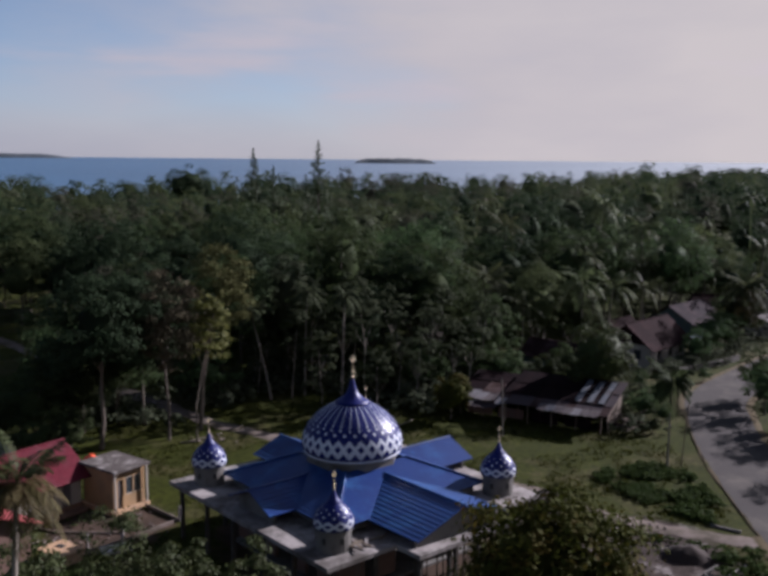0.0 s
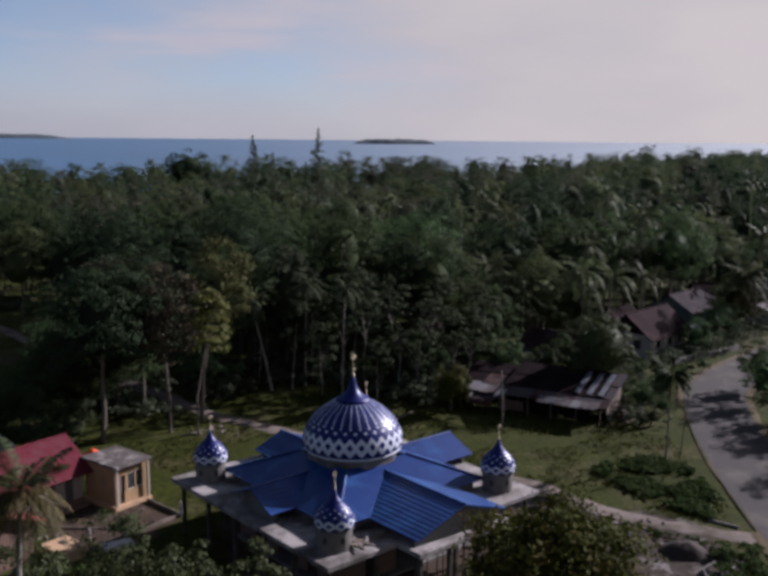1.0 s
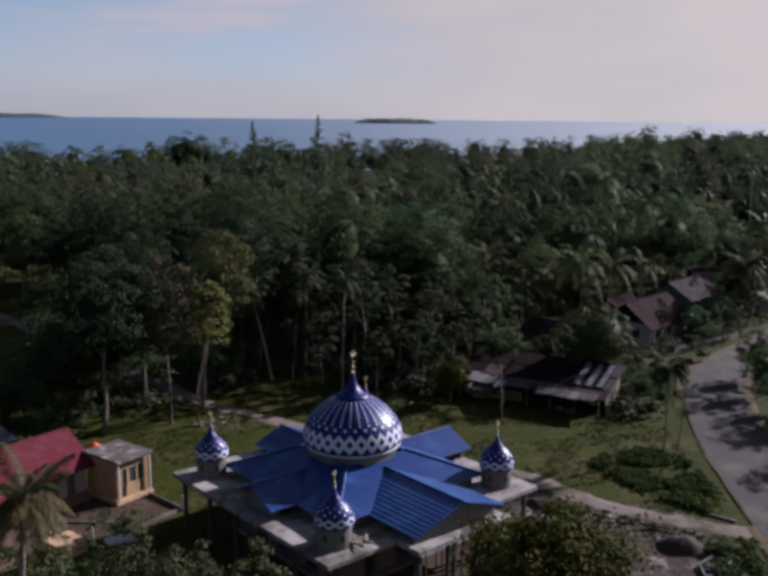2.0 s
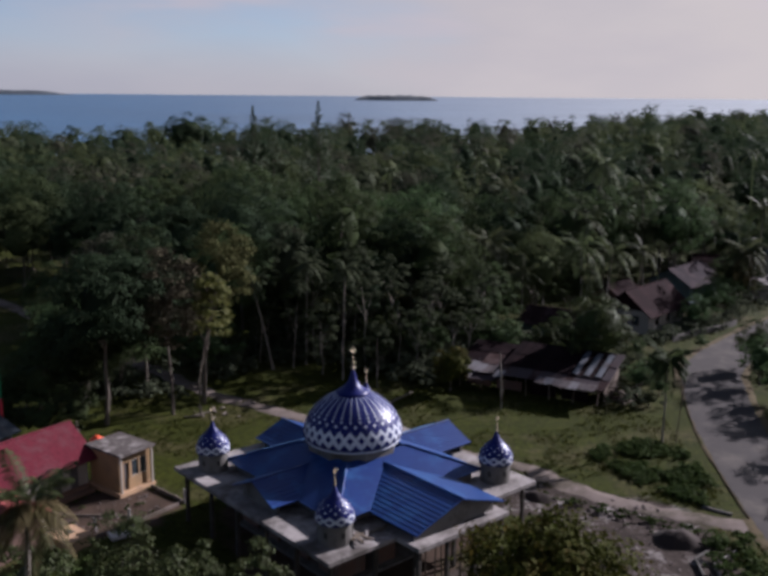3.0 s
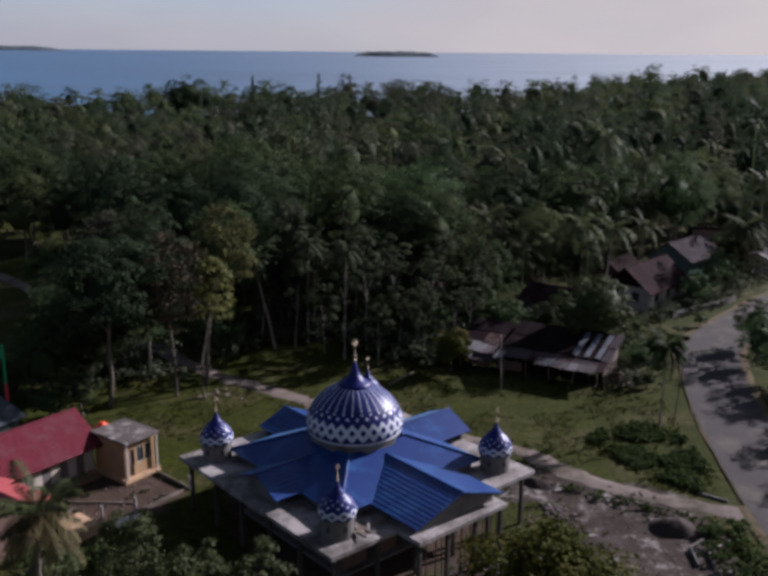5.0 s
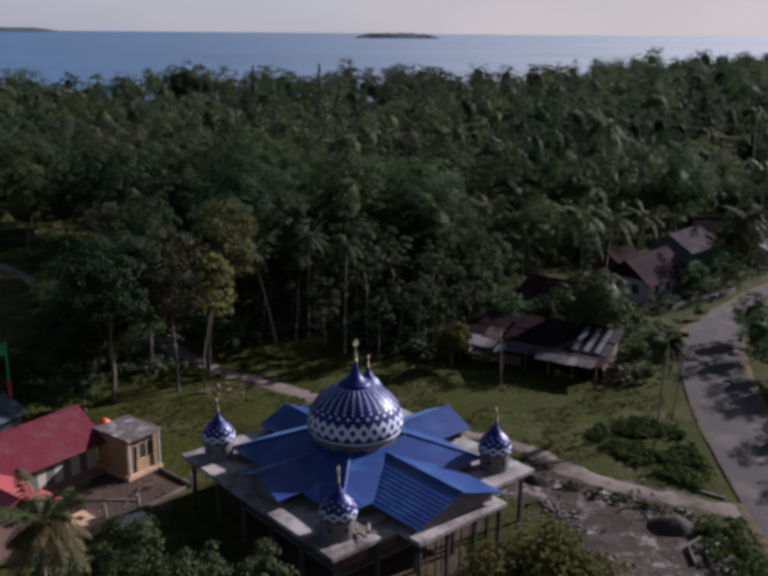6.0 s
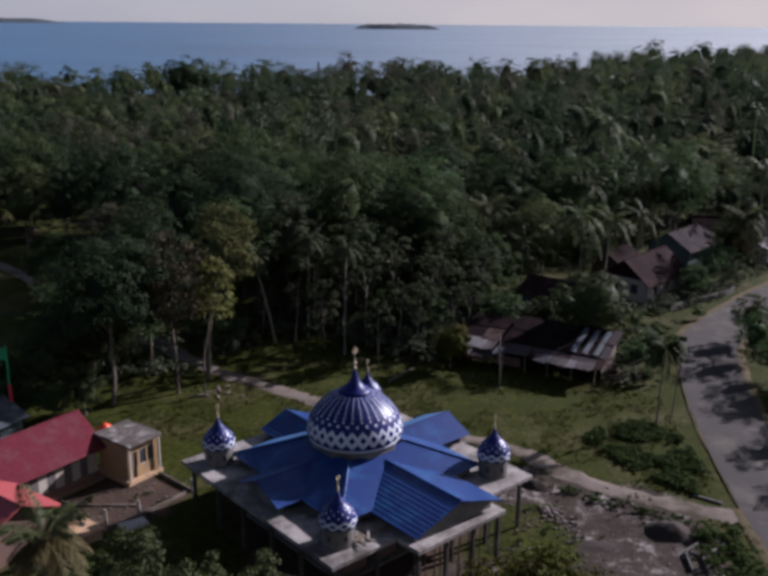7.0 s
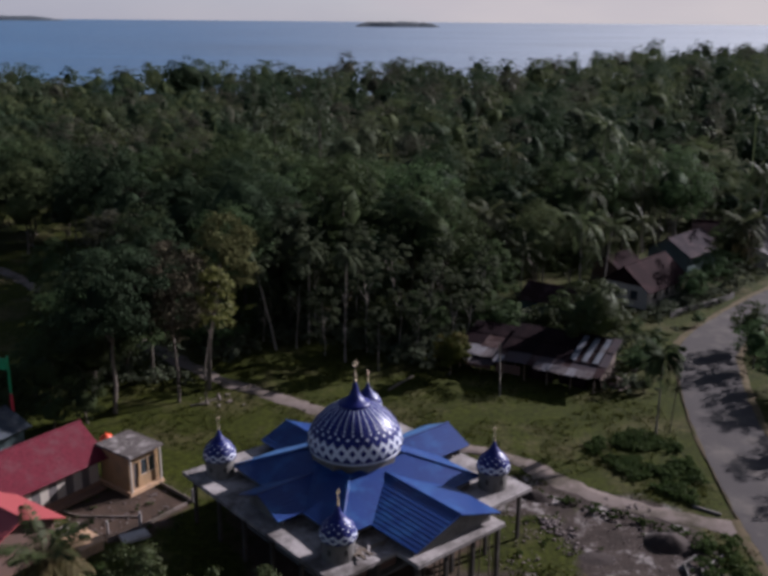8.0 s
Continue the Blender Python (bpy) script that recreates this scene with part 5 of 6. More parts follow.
for y in np.arange(64, 148, 6.4):
    for x in np.arange(-84, 100, 6.4):
        px, py = x + rng.uniform(-2.4, 2.4), y + rng.uniform(-2.4, 2.4)
        edge = forest_edge(px)
        if py < edge or abs(px) > 0.43 * py + 5 or not free(px, py) or any(math.hypot(px - a, py - b) < 0.75 * w for a, b, _, w in LANDMARKS) or (py < 152 and px > np.interp(py, road_pts[:, 1], road_pts[:, 0])):
            continue
        palm = py > edge + 9 and rng.random() < (0.2 if px > 8 else 0.07)
        if palm:
            ob = PALMS[rng.integers(len(PALMS))]
        elif py < edge + (13 if px > -2 else 7):
            ob = BROAD[rng.choice([3, 4, 4, 4] if px > -2 else [1, 3, 4, 4])]
        else:
            ob = BROAD[rng.choice([0, 0, 1, 2, 2, 3, 5, 5, 6, 6, 6, 7])]
        k = rng.uniform(0.8, 1.15) * (0.8 if px > 12 and py < 130 else 1.0)
        copy_thing(ob, pose(px, py, 0, 0, 0, rng.uniform(0, 360)) @ Matrix.Diagonal((k, k, k * rng.uniform(0.9, 1.1), 1)))
# low trees beyond the farther houses
for x, y, k, i in ((55, 152, 0.7, 5), (62, 156, 0.8, 3), (68, 151, 0.75, 0), (58, 162, 0.85, 5), (66, 165, 0.8, 1), (74, 160, 0.8, 5), (72, 170, 0.85, 3), (50, 158, 0.7, 1), (47, 151, 0.7, 5), (79, 168, 0.9, 0)):
    copy_thing(BROAD[i], pose(x, y, 0, 0, 0, 31 * x) @ Matrix.Diagonal((k, k, k, 1)))
# trees on the far side of the road, whose shade falls across it
for x, y, k, i in ((37.4, 86, 0.5, 3), (37.0, 80.6, 0.48, 3), (36.4, 73.5, 0.46, 1), (37.4, 91, 0.58, 3), (39.0, 96.5, 0.6, 3), (36.2, 67, 0.58, 3), (39.6, 84, 0.55, 1), (36.3, 59.5, 0.6, 3), (36.5, 52, 0.6, 3), (38.5, 56, 0.6, 1), (39.5, 78, 0.42, 1)):
    copy_thing(BROAD[i], pose(x, y, 0, 0, 0, 37 * x) @ Matrix.Diagonal((k, k, k, 1)))
# garden trees between the shed, the houses and the road
for x, y, k, i in ((27.5, 100.5, 0.4, 4), (24.6, 88.5, 0.55, 4), (26.8, 92, 0.5, 4), (40.8, 116.5, 0.5, 1), (43.4, 119.0, 0.5, 1), (37.8, 113.0, 0.5, 3), (47.5, 128, 0.4, 1),
                   (49, 134.5, 0.6, 3), (23.5, 118, 0.8, 1), (17.5, 99.5, 0.75, 4), (21.5, 99, 0.65, 4), (12.5, 98, 0.9, 4), (36, 104.5, 0.3, 4), (-20, 129, 1.3, 0), (3, 118, 1.15, 0), (-6, 124, 1.1, 0), (29, 96.5, 0.4, 4), (24.5, 84.6, 0.3, 4), (26.2, 87.2, 0.4, 4), (-27.2, 81.5, 0.75, 1), (-30.2, 78.5, 0.75, 3), (-29.8, 86.5, 0.85, 1), (-32.8, 82.0, 0.6, 3), (-33.2, 92.5, 0.8, 1), (-36.4, 101, 0.8, 3),
                   (-35.2, 79.5, 0.7, 4), (-33.0, 76.8, 0.7, 4), (-28.6, 74.8, 0.6, 4), (-26.2, 76.2, 0.7, 4), (-40.5, 110.5, 0.9, 3), (-25.2, 86, 0.9, 1)):
    copy_thing(BROAD[i], pose(x, y, 0, 0, 0, 53 * x) @ Matrix.Diagonal((k, k, k, 1)))
for x, y, k, i in ((13.0, 120.6, 0.98, 2), (19.9, 117.9, 0.8, 2), (24.6, 116.8, 1.02, 2), (16.5, 113.0, 0.75, 2), (28.2, 119.0, 0.9, 2), (46.6, 150.0, 0.95, 2), (34.5, 127, 0.8, 2), (38.5, 139, 0.75, 0), (42.0, 146.0, 0.9, 2), (28, 129, 0.8, 1)):
    copy_thing(PALMS[i], pose(x, y, 0, 0, 0, 41 * x) @ Matrix.Diagonal((k, k, k, 1)))
# trees below the drone, in front of the mosque
stand(broad_tree(71, 9.0, 1.9, 2.5, M_LEAF_NEAR, "leafy dark green tree beside the yard", 60, 3400, 0.19, 0.11, 0.1, core=0.0, loose=True), -12.6, 42.5)
stand(broad_tree(72, 8.0, 1.6, 2.5, M_LEAF_NEAR, "leafy green tree beside the yard", 50, 2600, 0.19, 0.11, 0.1, core=0.0, loose=True), -10.4, 42.2)
stand(broad_tree(73, 7.0, 1.5, 1.5, M_LEAF_NEAR, "small dense dark tree in front of the mosque", 40, 4000, 0.19, 0.11, 0.1, loose=True), -8.9, 43.6)
stand(broad_tree(74, 7.0, 1.6, 1.5, M_LEAF_NEAR, "small dense dark tree in front of the mosque", 40, 4000, 0.19, 0.11, 0.1, loose=True), -6.4, 43.4)
stand(broad_tree(75, 7.6, 2.2, 1.2, M_LEAF_NEAR, "bushy dark tree beside the palm", 44, 4600, 0.2, 0.12, 0.12, loose=True), -17.6, 44.0)


# undergrowth and far woods: nobody could count them
def undergrowth():
    V, Q, off = [], [], 0
    r = np.random.default_rng(8)
    spots = []
    for _ in range(1500):
        x = r.uniform(-45, 60)
        y = forest_edge(x) + r.uniform(-3.5, 11)
        if free(x, y) and not (abs(x + 20) < 8 and y < 84):
            spots.append((x, y, r.uniform(0.6, 2.6) if r.random() < 0.4 else r.uniform(0.5, 1.4), 70, 0.36))
    for _ in range(800):        # gardens beside the road
        k = r.integers(len(road_pts))
        x, y = road_pts[k, 0] - r.uniform(2.2, 8.0), road_pts[k, 1] + r.uniform(-1, 5)
        if 84 < y < 150 and all(math.hypot(x - a, y - b) > q * 0.62 for a, b, q in HOUSES) and np.hypot(road_pts[:, 0] - x, road_pts[:, 1] - y).min() > 2.3:
            spots.append((x, y, r.uniform(0.5, 1.5), 55, 0.36))
    for _ in range(110):        # bushes along the block wall beside the road
        k = r.integers(4)
        (x0, y0), (x1, y1) = ((33.0, 106.6), (36.0, 109.4), (40.0, 112.3), (44.0, 115.8), (47.5, 119.5))[k:k + 2]
        t, aside = r.random(), r.uniform(-2.6, 0.5)
        if abs(aside) > 0.25:
            spots.append((x0 + (x1 - x0) * t + aside * 0.65, y0 + (y1 - y0) * t - aside * 0.75, r.uniform(0.3, 0.6) if aside > 0 else r.uniform(0.6, 1.5), 50, 0.26))
    for _ in range(170):        # thickets beyond the farther houses
        x, y = r.uniform(46, 88), r.uniform(146, 192)
        if all(math.hypot(x - a, y - b) > q for a, b, q in HOUSES):
            spots.append((x, y, r.uniform(1.4, 3.0), 90, 0.5))
    for x, y, s, n, ln in spots:
        v, q = crown_arrays(r, (x, y, s * 0.55), (s * 0.9, s * 0.9, s * 0.9), 4, n, ln, ln * 0.6, -0.1, 0.0)
        V.append(v)
        Q.append(q + off)
        off += len(v)
    ob = linked("undergrowth", leaf_mesh("undergrowth", np.concatenate(V), np.concatenate(Q)), M_UNDER)
    tagged(ob, "dense mixed shrubs under the forest edge", "undergrowth", kind="stuff")


def shrub_patch():
    """Low weeds and shrubs in the corner between footpath and road, and round the yards."""
    V, Q, off = [], [], 0
    r = np.random.default_rng(9)

    def add(x, y, s, n):
        nonlocal off
        v, q = crown_arrays(r, (x, y, s * 0.3), (s, s, s * 0.7), 4, int(n * 1.8), 0.17, 0.11, 0.0, 0.0, 0.5, 0.6, (0.3, 1.3))
        V.append(v)
        Q.append(q + off)
        off += len(v)

    plot = [(16.4, 72.8), (18.6, 74.6), (21.6, 75.8), (24.4, 73.2), (24.6, 68.0), (24.35, 64.8), (22.6, 62.9), (19.6, 66.0), (17.9, 68.5)]

    def inside(x, y):
        hit = False
        for (x0, y0), (x1, y1) in zip(plot, plot[1:] + plot[:1]):
            if (y0 > y) != (y1 > y) and x < (x1 - x0) * (y - y0) / (y1 - y0) + x0:
                hit = not hit
        return hit

    for _ in range(1900):
        x, y = r.uniform(16, 25), r.uniform(62, 76)
        if inside(x, y) and noise.noise((x * 0.4, y * 0.4, 3)) > -0.3 and math.hypot((x - 21.8) / 1.3, (y - 70.6) / 2.0) > 0.85 + 0.4 * noise.noise((x, y, 7)):
            add(x, y, r.uniform(0.16, 0.42), 30)
    for _ in range(160):
        x, y = r.uniform(20.5, 24.0), r.uniform(44, 59.5)
        if y < 58.6 - (24 - x) * 0.2:
            add(x, y, r.uniform(0.3, 0.7), 55)
    for _ in range(60):
        x = r.uniform(11, 21)
        y = 65.4 - (x - 11) * 0.62 + r.uniform(-1.2, 0.1)
        add(x, y, r.uniform(0.15, 0.35), 30)
    for _ in range(70):         # weeds in the bare yard
        x, y = r.uniform(-22.0, -14.6), r.uniform(57.5, 64.0)
        if noise.noise((x * 0.8, y * 0.8, 5)) > 0.05 and math.hypot(x + 19.55, y - 65.75) > 3.0:
            add(x, y, r.uniform(0.08, 0.22), 14)
    for _ in range(45):         # weeds round the rubble and the soil heap
        x, y = r.uniform(8.5, 20.5), r.uniform(54, 63)
        if noise.noise((x * 0.5, y * 0.5, 11)) > 0.12:
            add(x, y, r.uniform(0.08, 0.25), 14)
    for _ in range(140):
        x, y = r.uniform(-22, -7), r.uniform(40, 57)
        if abs(x + 2.2) + abs(y - 59) > 15 and y < 50 - (x + 7) * 0.35:
            add(x, y, r.uniform(0.4, 1.0), 60)
    ob = linked("low_shrubs", leaf_mesh("low_shrubs", np.concatenate(V), np.concatenate(Q)), M_SHRUB)
    tagged(ob, "patch of low green weeds and shrubs", "shrubs", kind="stuff")


def far_palm(r, base, h, k):
    V, Q = [], []
    top = base + np.array([r.normal(0, 0.6), r.normal(0, 0.6), h])
    w = np.array([0.14, 0, 0])
    V += [base - w, base + w, top + w * 0.7, top - w * 0.7]
    Q.append((0, 1, 2, 3))
    for i in range(16):
        a = i * 2.4
        out = np.array([math.cos(a), math.sin(a), 0])
        sd = np.array([-out[1], out[0], 0])
        rise = 1.25 - 1.5 * i / 16
        L = 2.4 * k * r.uniform(0.85, 1.1)
        pts = [top + out * L * t + np.array([0, 0, L * (rise * t - 0.75 * t * t)]) for t in (0, 0.35, 0.7, 1.0)]
        ws = (0.06, 0.24, 0.2, 0.03)
        for j in range(3):
            for s in (-1, 1):
                n = len(V)
                V += [pts[j], pts[j + 1], pts[j + 1] + sd * s * ws[j + 1] - np.array([0, 0, ws[j + 1] * 0.6]), pts[j] + sd * s * ws[j] - np.array([0, 0, ws[j] * 0.6])]
                Q.append((n, n + 1, n + 2, n + 3))
    return np.array(V), np.array(Q)


def far_woods():
    r = np.random.default_rng(10)
    kinds = [([], [], [0], M_LEAF_DEEP, "distant deep green broadleaf woods"), ([], [], [0], M_LEAF_OLIVE, "distant olive green broadleaf woods"),
             ([], [], [0], M_LEAF_FAR, "distant mixed green woods down to the shore"), ([], [], [0], M_LEAF_BRIGHT, "distant sunlit yellowish green trees"),
             ([], [], [0], M_LEAF_GREY, "distant sparse grey-brown trees"), ([], [], [0], M_PALM, "distant coconut palms above the woods")]
    y = 146.0
    while y < 760:
        step = 7.6 + (y - 146) * 0.013
        for x in np.arange(-0.435 * y - 8, 0.435 * y + 8, step):
            px, py = x + r.uniform(-0.48, 0.48) * step, y + r.uniform(-0.48, 0.48) * step
            if py > coast(px) - 14 or py > np.interp(px, [-200, -60, 60, 140, 260], [345, 400, 430, 560, 740]):
                continue
            tall = np.interp(px / py, [-0.4, 0.0, 0.2, 0.4], [1.02, 1.21, 1.22, 1.26])
            if r.random() < np.interp(px, [-80, 0, 80], [0.08, 0.04, 0.05]):
                v, q = far_palm(r, np.array([px, py, 0.0]), r.uniform(9.5, 15.0) * tall, r.uniform(0.75, 1.05))
                V, Q, off, *_ = kinds[5]
            else:
                giant = r.random() < 0.1 and not (px > 40 and py < 240)
                h = (r.uniform(13.5, 17.5) if giant else r.uniform(7.0, 15.5)) * tall
                s = r.uniform(5.5, 7.5) if giant else r.uniform(3.2, 5.6)
                if px > 40 and py < 200:
                    h *= 0.72
                far = 1 + (py - 146) / 300
                n = 1.9 if giant else 1.0
                v, q = crown_arrays(r, (px, py, h * 0.62), (s, s, h * 0.4), int(30 * n), int(1050 * n / far ** 1.2), 0.33 * far, 0.22 * far, -0.4, 0.45, 0.28)
                V, Q, off, *_ = kinds[r.choice([0, 0, 0, 1, 2, 2, 3, 3, 4])]
            V.append(v)
            Q.append(q + off[0])
            off[0] += len(v)
        y += step
    # a great domed tree and single palms that stand above the far edge
    specials = [(2, crown_arrays(r, (-64, 300, 14.5), (8.5, 8.5, 6.5), 40, 2600, 0.5, 0.34, -0.3, 0.66, 0.3))]
    for x, y, h in ((-40.4, 320, 19.3), (-7.0, 330, 18.6), (-2.4, 333, 18.2), (-57, 330, 18.6), (157, 560, 21.5), (30, 345, 16.5), (48, 390, 17.0), (62, 400, 17.0)):
        specials.append((5, far_palm(r, np.array([x, y, 0.0]), h - 0.8, 1.1)))
    for k, (v, q) in specials:
        kinds[k][0].append(v)
        kinds[k][1].append(q + kinds[k][2][0])
        kinds[k][2][0] += len(v)
    for V, Q, _, mat, label in kinds:
        tagged(linked("far_woods", leaf_mesh("far_woods", np.concatenate(V), np.concatenate(Q)), mat), label, "woods", kind="stuff")


def grass():
    """Tufts of grass and weeds over the lawn, thinning towards paths and yards."""
    r = np.random.default_rng(14)
    V, N = [], 0
    for _ in range(16000):
        x, y = r.uniform(-27, 25), r.uniform(50, 93)
        if noise.noise((x * 0.22, y * 0.22, 7)) < -0.15 or y > forest_edge(x) + 2:
            continue
        if np.hypot(path_pts[:, 0] - x, path_pts[:, 1] - y).min() < 1.3 or np.hypot(road_pts[:, 0] - x, road_pts[:, 1] - y).min() < 1.4:
            continue
        if abs(x + 2.19) + abs(y - 59.17) < 12.5 or (9 < x < 22 and y < 65 - (x - 11) * 0.5) or (x < -13.5 and y < 66):
            continue
        h = r.uniform(0.05, 0.18)
        for _ in range(4):
            a = r.uniform(0, 6.28)
            b = np.array([x + r.normal(0, 0.09), y + r.normal(0, 0.09), -0.06])
            d = np.array([math.cos(a), math.sin(a), 0]) * h * 0.5
            s = np.array([-d[1], d[0], 0]) * 0.5
            V += [b - s, b + s, b + d + s * 0.4 + np.array([0, 0, h + 0.06]), b + d - s * 0.4 + np.array([0, 0, h + 0.06])]
    Q = np.arange(len(V)).reshape(-1, 4)
    tagged(linked("grass", leaf_mesh("grass", np.array(V), Q), M_GRASS), "tufts of short olive grass on the lawn", "grass", kind="stuff")


grass()
undergrowth()
shrub_patch()
far_woods()


# ---- yards, poles and clutter ----
def wall_run(name, points, height, thick, mat, label, category="wall"):
    """A low wall along straight runs, each run a part."""
    ob = thing(name, Matrix(), label, category)
    for (x0, y0), (x1, y1) in zip(points, points[1:]):
        d = math.hypot(x1 - x0, y1 - y0)
        box_part("run", ((x0 + x1) / 2, (y0 + y1) / 2, height / 2 - 0.05), (d - 0.01, thick, height + 0.1), mat, ob, math.degrees(math.atan2(y1 - y0, x1 - x0)), 0.015)
    return ob


wall_run("garden_wall", ((-17.25, 65.4), (-14.3, 62.8), (-17.05, 59.2), (-18.9, 57.4)), 0.22, 0.12, M_PATH, "low block wall round the bare yard")
wall_run("yard_kerb", ((-17.4, 60.6), (-21.9, 60.6), (-23.4, 61.2)), 0.08, 0.14, M_PATH, "pale concrete kerb across the yard", "kerb")
wall_run("roadside_wall", ((33.6, 107.4), (36.2, 109.6), (40.4, 112.4), (44.2, 115.9)), 0.7, 0.15, M_BLOCK, "stained grey block wall along the road")
wall_run("drain_wall", ((19.3, 53.2), (19.45, 55.3), (20.6, 56.3)), 0.18, 0.12, M_BLOCK, "cement side of an open drain", "drain")
wall_run("drain_wall", ((20.3, 53.2), (20.45, 54.7), (22.4, 56.3)), 0.18, 0.12, M_CONCRETE, "pale cement side of an open drain", "drain")
wall_run("culvert_edge", ((22.4, 62.9), (24.1, 61.7)), 0.14, 0.14, M_CONCRETE, "pale concrete culvert edge beside the footpath", "kerb")


def post(name, x, y, h, r, mat, label, lean=0.0, z=0.0):
    bm = tube(bmesh.new(), [(0, 0, -0.1), (lean * 0.5, 0, h * 0.5), (lean, 0, h)], [r, r * 0.95, r * 0.85], 8)
    ob = tagged(part(name, bm, mat), label, "post")
    ob.location = (x, y, z)
    return ob


post("pole", 10.6, 83.1, 5.4, 0.06, M_PALM_BARK, "thin pale pole standing on the lawn", -0.25)
post("pole", 24.3, 75.4, 5.2, 0.05, M_WOOD, "thin leaning bare pole beside the palm", 0.35)
post("fence_post", -17.1, 59.1, 1.25, 0.13, M_CONCRETE, "short pale concrete post in the yard")
post("fence_post", -19.15, 58.3, 1.0, 0.11, M_CONCRETE, "short pale concrete post in the yard")
post("fence_post", -14.2, 62.7, 1.1, 0.09, M_CONCRETE, "short pale concrete post at the yard corner")

tomb = thing("cistern", pose(-20.2, 56.45, 0, 0, 0, -38), "cream plastered cistern with a dark opening in its lid", "cistern")
box_part("body", (0, 0, 0.31), (2.1, 1.7, 0.7), M_PEACH, tomb, 0, 0.02)
box_part("lid", (0, 0, 0.7), (2.3, 1.9, 0.1), M_PEACH, tomb, 0, 0.02)
box_part("hatch", (-0.3, 0.2, 0.765), (0.6, 0.4, 0.03), M_DARK, tomb, 8, 0.005, "dark open hatch")
slab = tagged(box_part("concrete_slab", (0, 0, 0.1), (1.9, 1.1, 0.24), M_CEMENT_WHITE, None, 0, 0.04), "broken pale concrete slab lying in the weeds", "slab")
slab.matrix_world = pose(-17.2, 57.9, 0, 0, 2, 35)
sign = thing("sign_post", pose(-30.9, 72.4, 0), "green painted post with a green board and red foot", "sign")
part("post", tube(bmesh.new(), [(0, 0, 0), (0, 0, 7.6)], [0.11, 0.09], 8), M_GREEN_PAINT, sign)
part("foot", tube(bmesh.new(), [(0, 0, 0), (0, 0, 4.3)], [0.16, 0.13], 8), M_RED_PAINT, sign, "red painted foot")
box_part("board", (-0.75, 0, 6.9), (1.3, 0.08, 1.0), M_GREEN_PAINT, sign, 0, 0.01, "plain green board")


def stones(seed, spots, label):
    """Loose broken stones and cement lumps heaped on the ground."""
    r = np.random.default_rng(seed)
    bv, bf = ball_arrays()
    V, Q, off = [], [], 0
    for x, y, spread, n, lo, hi in spots:
        for _ in range(n):
            s = r.uniform(lo, hi)
            px, py = x + r.normal(0, spread), y + r.normal(0, spread)
            k = bv * r.uniform(0.6, 1.2, (len(bv), 1)) * np.array([1, r.uniform(0.6, 1), r.uniform(0.35, 0.8)]) * s
            V.append(k + np.array([px, py, s * 0.25]))
            Q.append(np.concatenate([bf, bf[:, 2:3]], 1) + off)
            off += len(bv)
    ob = linked("rubble", leaf_mesh("rubble", np.concatenate(V), np.concatenate(Q)), M_STONE)
    return tagged(ob, label, "rubble", kind="stuff")


stones(3, ((11.6, 60.3, 0.45, 45, 0.07, 0.22), (12.4, 59.0, 0.5, 30, 0.06, 0.18), (12.5, 57.2, 0.5, 22, 0.05, 0.16), (9.8, 58.5, 0.7, 30, 0.04, 0.1), (9.5, 61.5, 1.0, 30, 0.03, 0.1),
           (15.5, 58.5, 2.4, 90, 0.02, 0.08), (16.5, 55.5, 1.8, 40, 0.02, 0.09), (17.5, 62.0, 1.0, 25, 0.04, 0.14), (8.5, 55.5, 0.9, 30, 0.05, 0.14)), "heaped broken stones and cement rubble beside the mosque")
stones(4, ((-19.5, 59.2, 1.3, 60, 0.03, 0.1), (-17.0, 63.2, 1.2, 40, 0.03, 0.09), (-22.3, 58.8, 0.7, 40, 0.04, 0.14), (-15.8, 81.6, 1.0, 20, 0.06, 0.2)), "scattered stones and scraps in the yard")


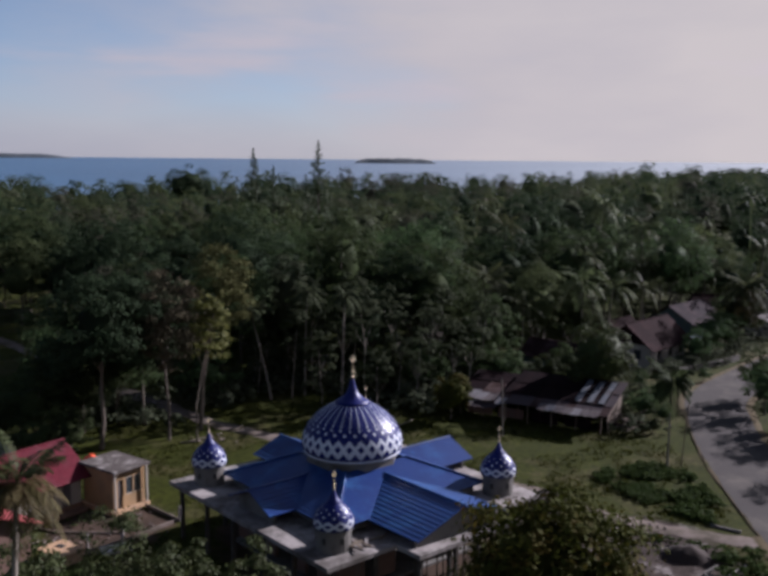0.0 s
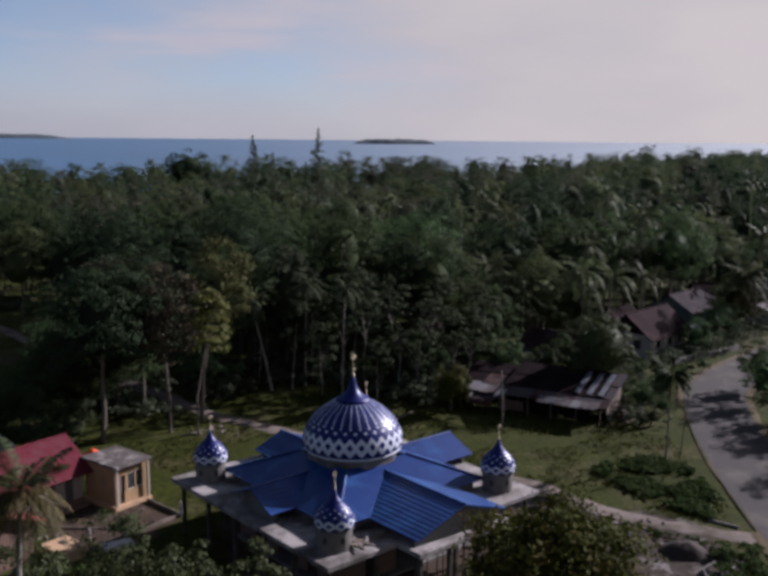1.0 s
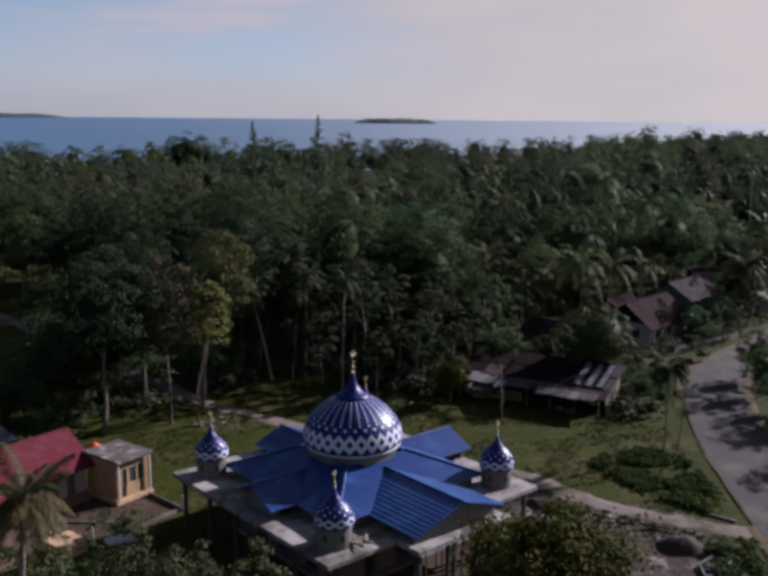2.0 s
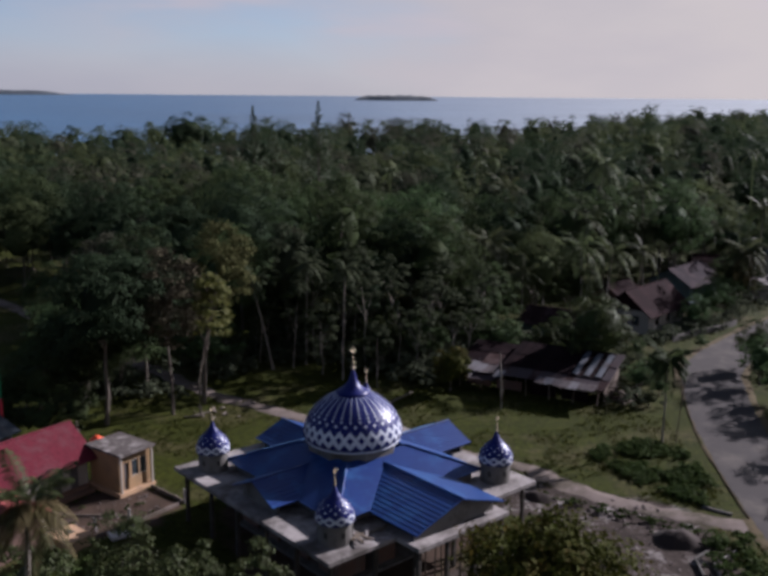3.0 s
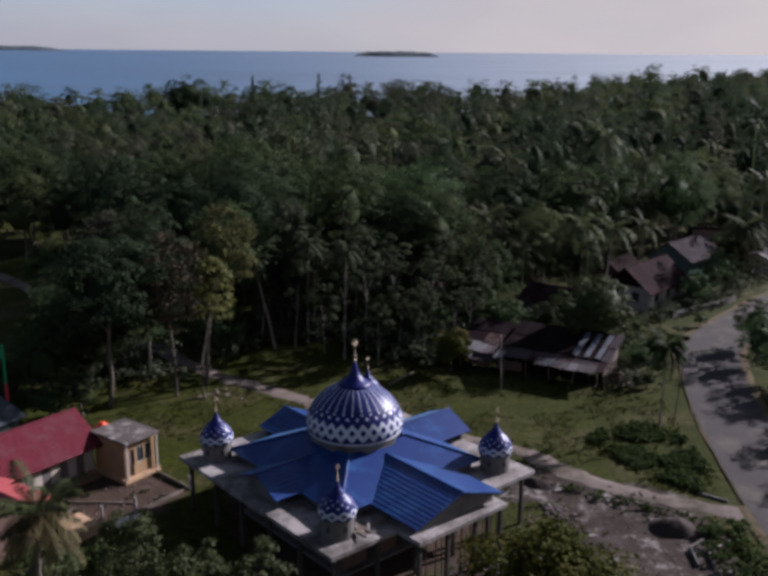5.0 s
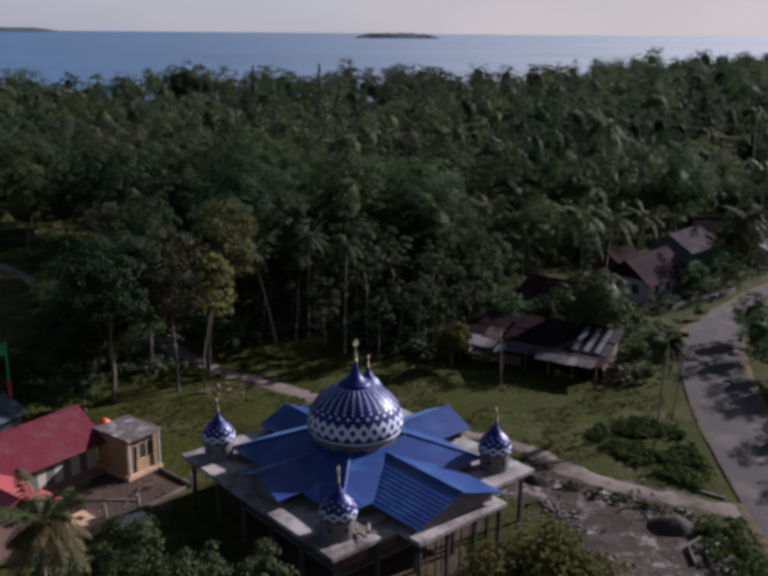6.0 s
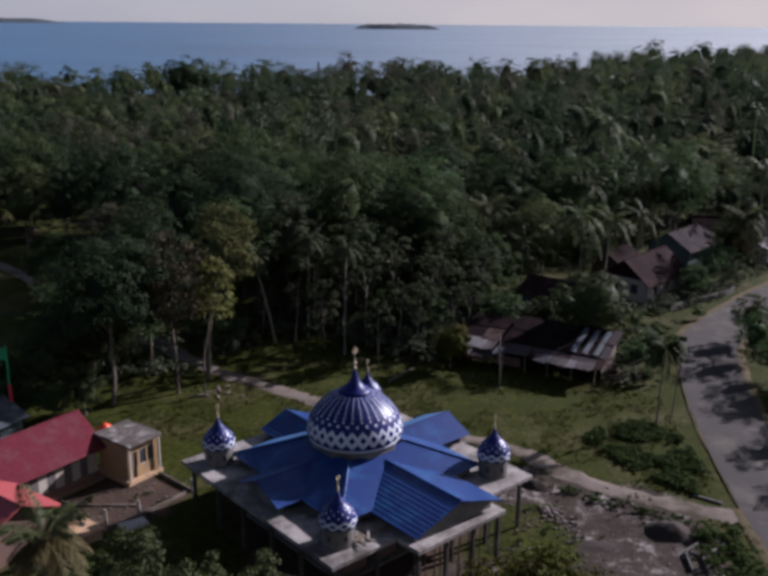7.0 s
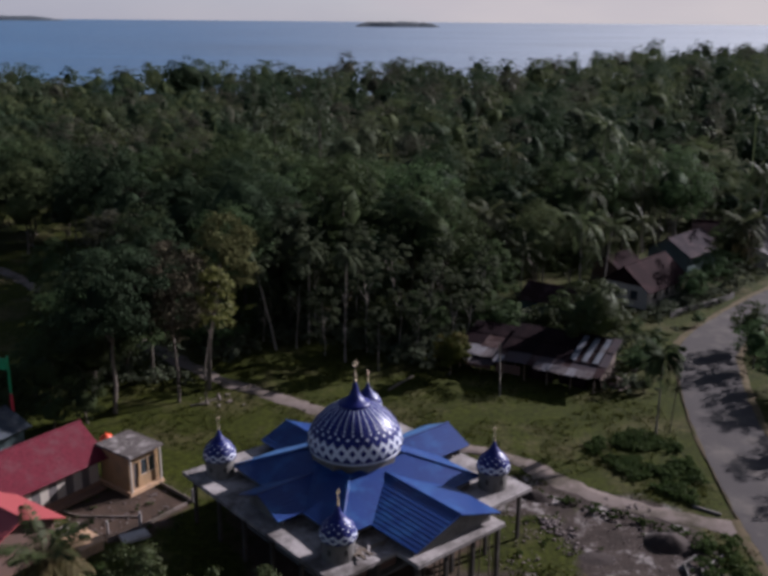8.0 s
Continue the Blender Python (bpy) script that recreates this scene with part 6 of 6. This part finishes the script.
def mound(x, y, rx, ry, h, mat, label, turn=0):
    bm = bmesh.new()
    rings = []
    for i in range(7):
        t = i / 6
        rings.append([bm.verts.new((rx * t * math.cos(a) * (1 + 0.18 * noise.noise((math.cos(a) * 1.5 + x, math.sin(a) * 1.5, t))), ry * t * math.sin(a) * (1 + 0.18 * noise.noise((math.cos(a) * 1.5 + x, math.sin(a) * 1.5, t))),
                                    h * (1 - t * t) ** 1.3 * (1 + 0.3 * noise.noise((3 * t * math.cos(a), 3 * t * math.sin(a), y))) - 0.08)) for a in [2 * math.pi * k / 22 for k in range(22)]])
    for a, b in zip(rings, rings[1:]):
        for k in range(22):
            bm.faces.new((a[k], b[k], b[(k + 1) % 22], a[(k + 1) % 22]))
    bmesh.ops.remove_doubles(bm, verts=bm.verts, dist=0.001)
    ob = tagged(part("earth_mound", bm, mat, None, "", True), label, "mound")
    ob.matrix_world = pose(x, y, 0, 0, 0, turn)


mound(19.2, 57.9, 1.75, 1.5, 0.8, M_SOIL, "heap of dark soil beside the drain", -20)
mound(11.0, 64.3, 1.6, 0.9, 0.45, M_SOIL, "low heap of brown earth beside the footpath", -30)
mound(14.0, 56.0, 1.6, 1.2, 0.16, M_SOIL, "low spread of brown earth on the building site")


def props():
    """Bamboo props and boards left under and on the porch."""
    r = random.Random(12)
    frame_m = Matrix(mosque.matrix_world)
    for k in range(11):
        x = -3.3 + 0.64 * k + r.uniform(-0.15, 0.15)
        p = frame_m @ Vector((x, -10.25 + r.uniform(-0.1, 0.6), 0))
        bm = tube(bmesh.new(), [(0, 0, 0), (r.uniform(-0.15, 0.15), r.uniform(-0.15, 0.15), SLAB - 0.3)], [0.05, 0.04], 6)
        ob = tagged(part("bamboo_prop", bm, M_WOOD), "bamboo prop holding up the porch slab", "prop", "props under the porch")
        ob.location = p
    for k in range(9):
        p = frame_m @ Vector((-4.6 + r.uniform(-1.2, 1.2), -7.4 + r.uniform(-0.5, 0.5), SLAB + 0.03 + 0.03 * k))
        ob = tagged(box_part("plank", (0, 0, 0.015), (r.uniform(0.8, 1.7), 0.16, 0.03), M_WOOD if k % 3 else M_CONCRETE, None, 0, 0.003), "loose board lying on the slab", "plank", "boards on the slab")
        ob.matrix_world = Matrix.Translation(p) @ pose(0, 0, 0, 0, 0, r.uniform(0, 180))


props()


def log(x, y, length, turn, r, label):
    bm = tube(bmesh.new(), [(-length / 2, 0, r * 0.7), (0, 0.05, r * 0.9), (length / 2, 0, r * 1.2)], [r, r * 0.9, r * 0.6], 8)
    ob = tagged(part("log", bm, M_BARK), label, "log")
    ob.matrix_world = pose(x, y, 0, 0, 0, turn)


log(1.3, 85.8, 4.2, 55, 0.12, "fallen grey log on the lawn by the forest")
log(-16.6, 80.9, 2.2, 40, 0.1, "fallen branch lying under the trees")
log(-17.2, 80.2, 1.6, 10, 0.08, "fallen branch lying under the trees")
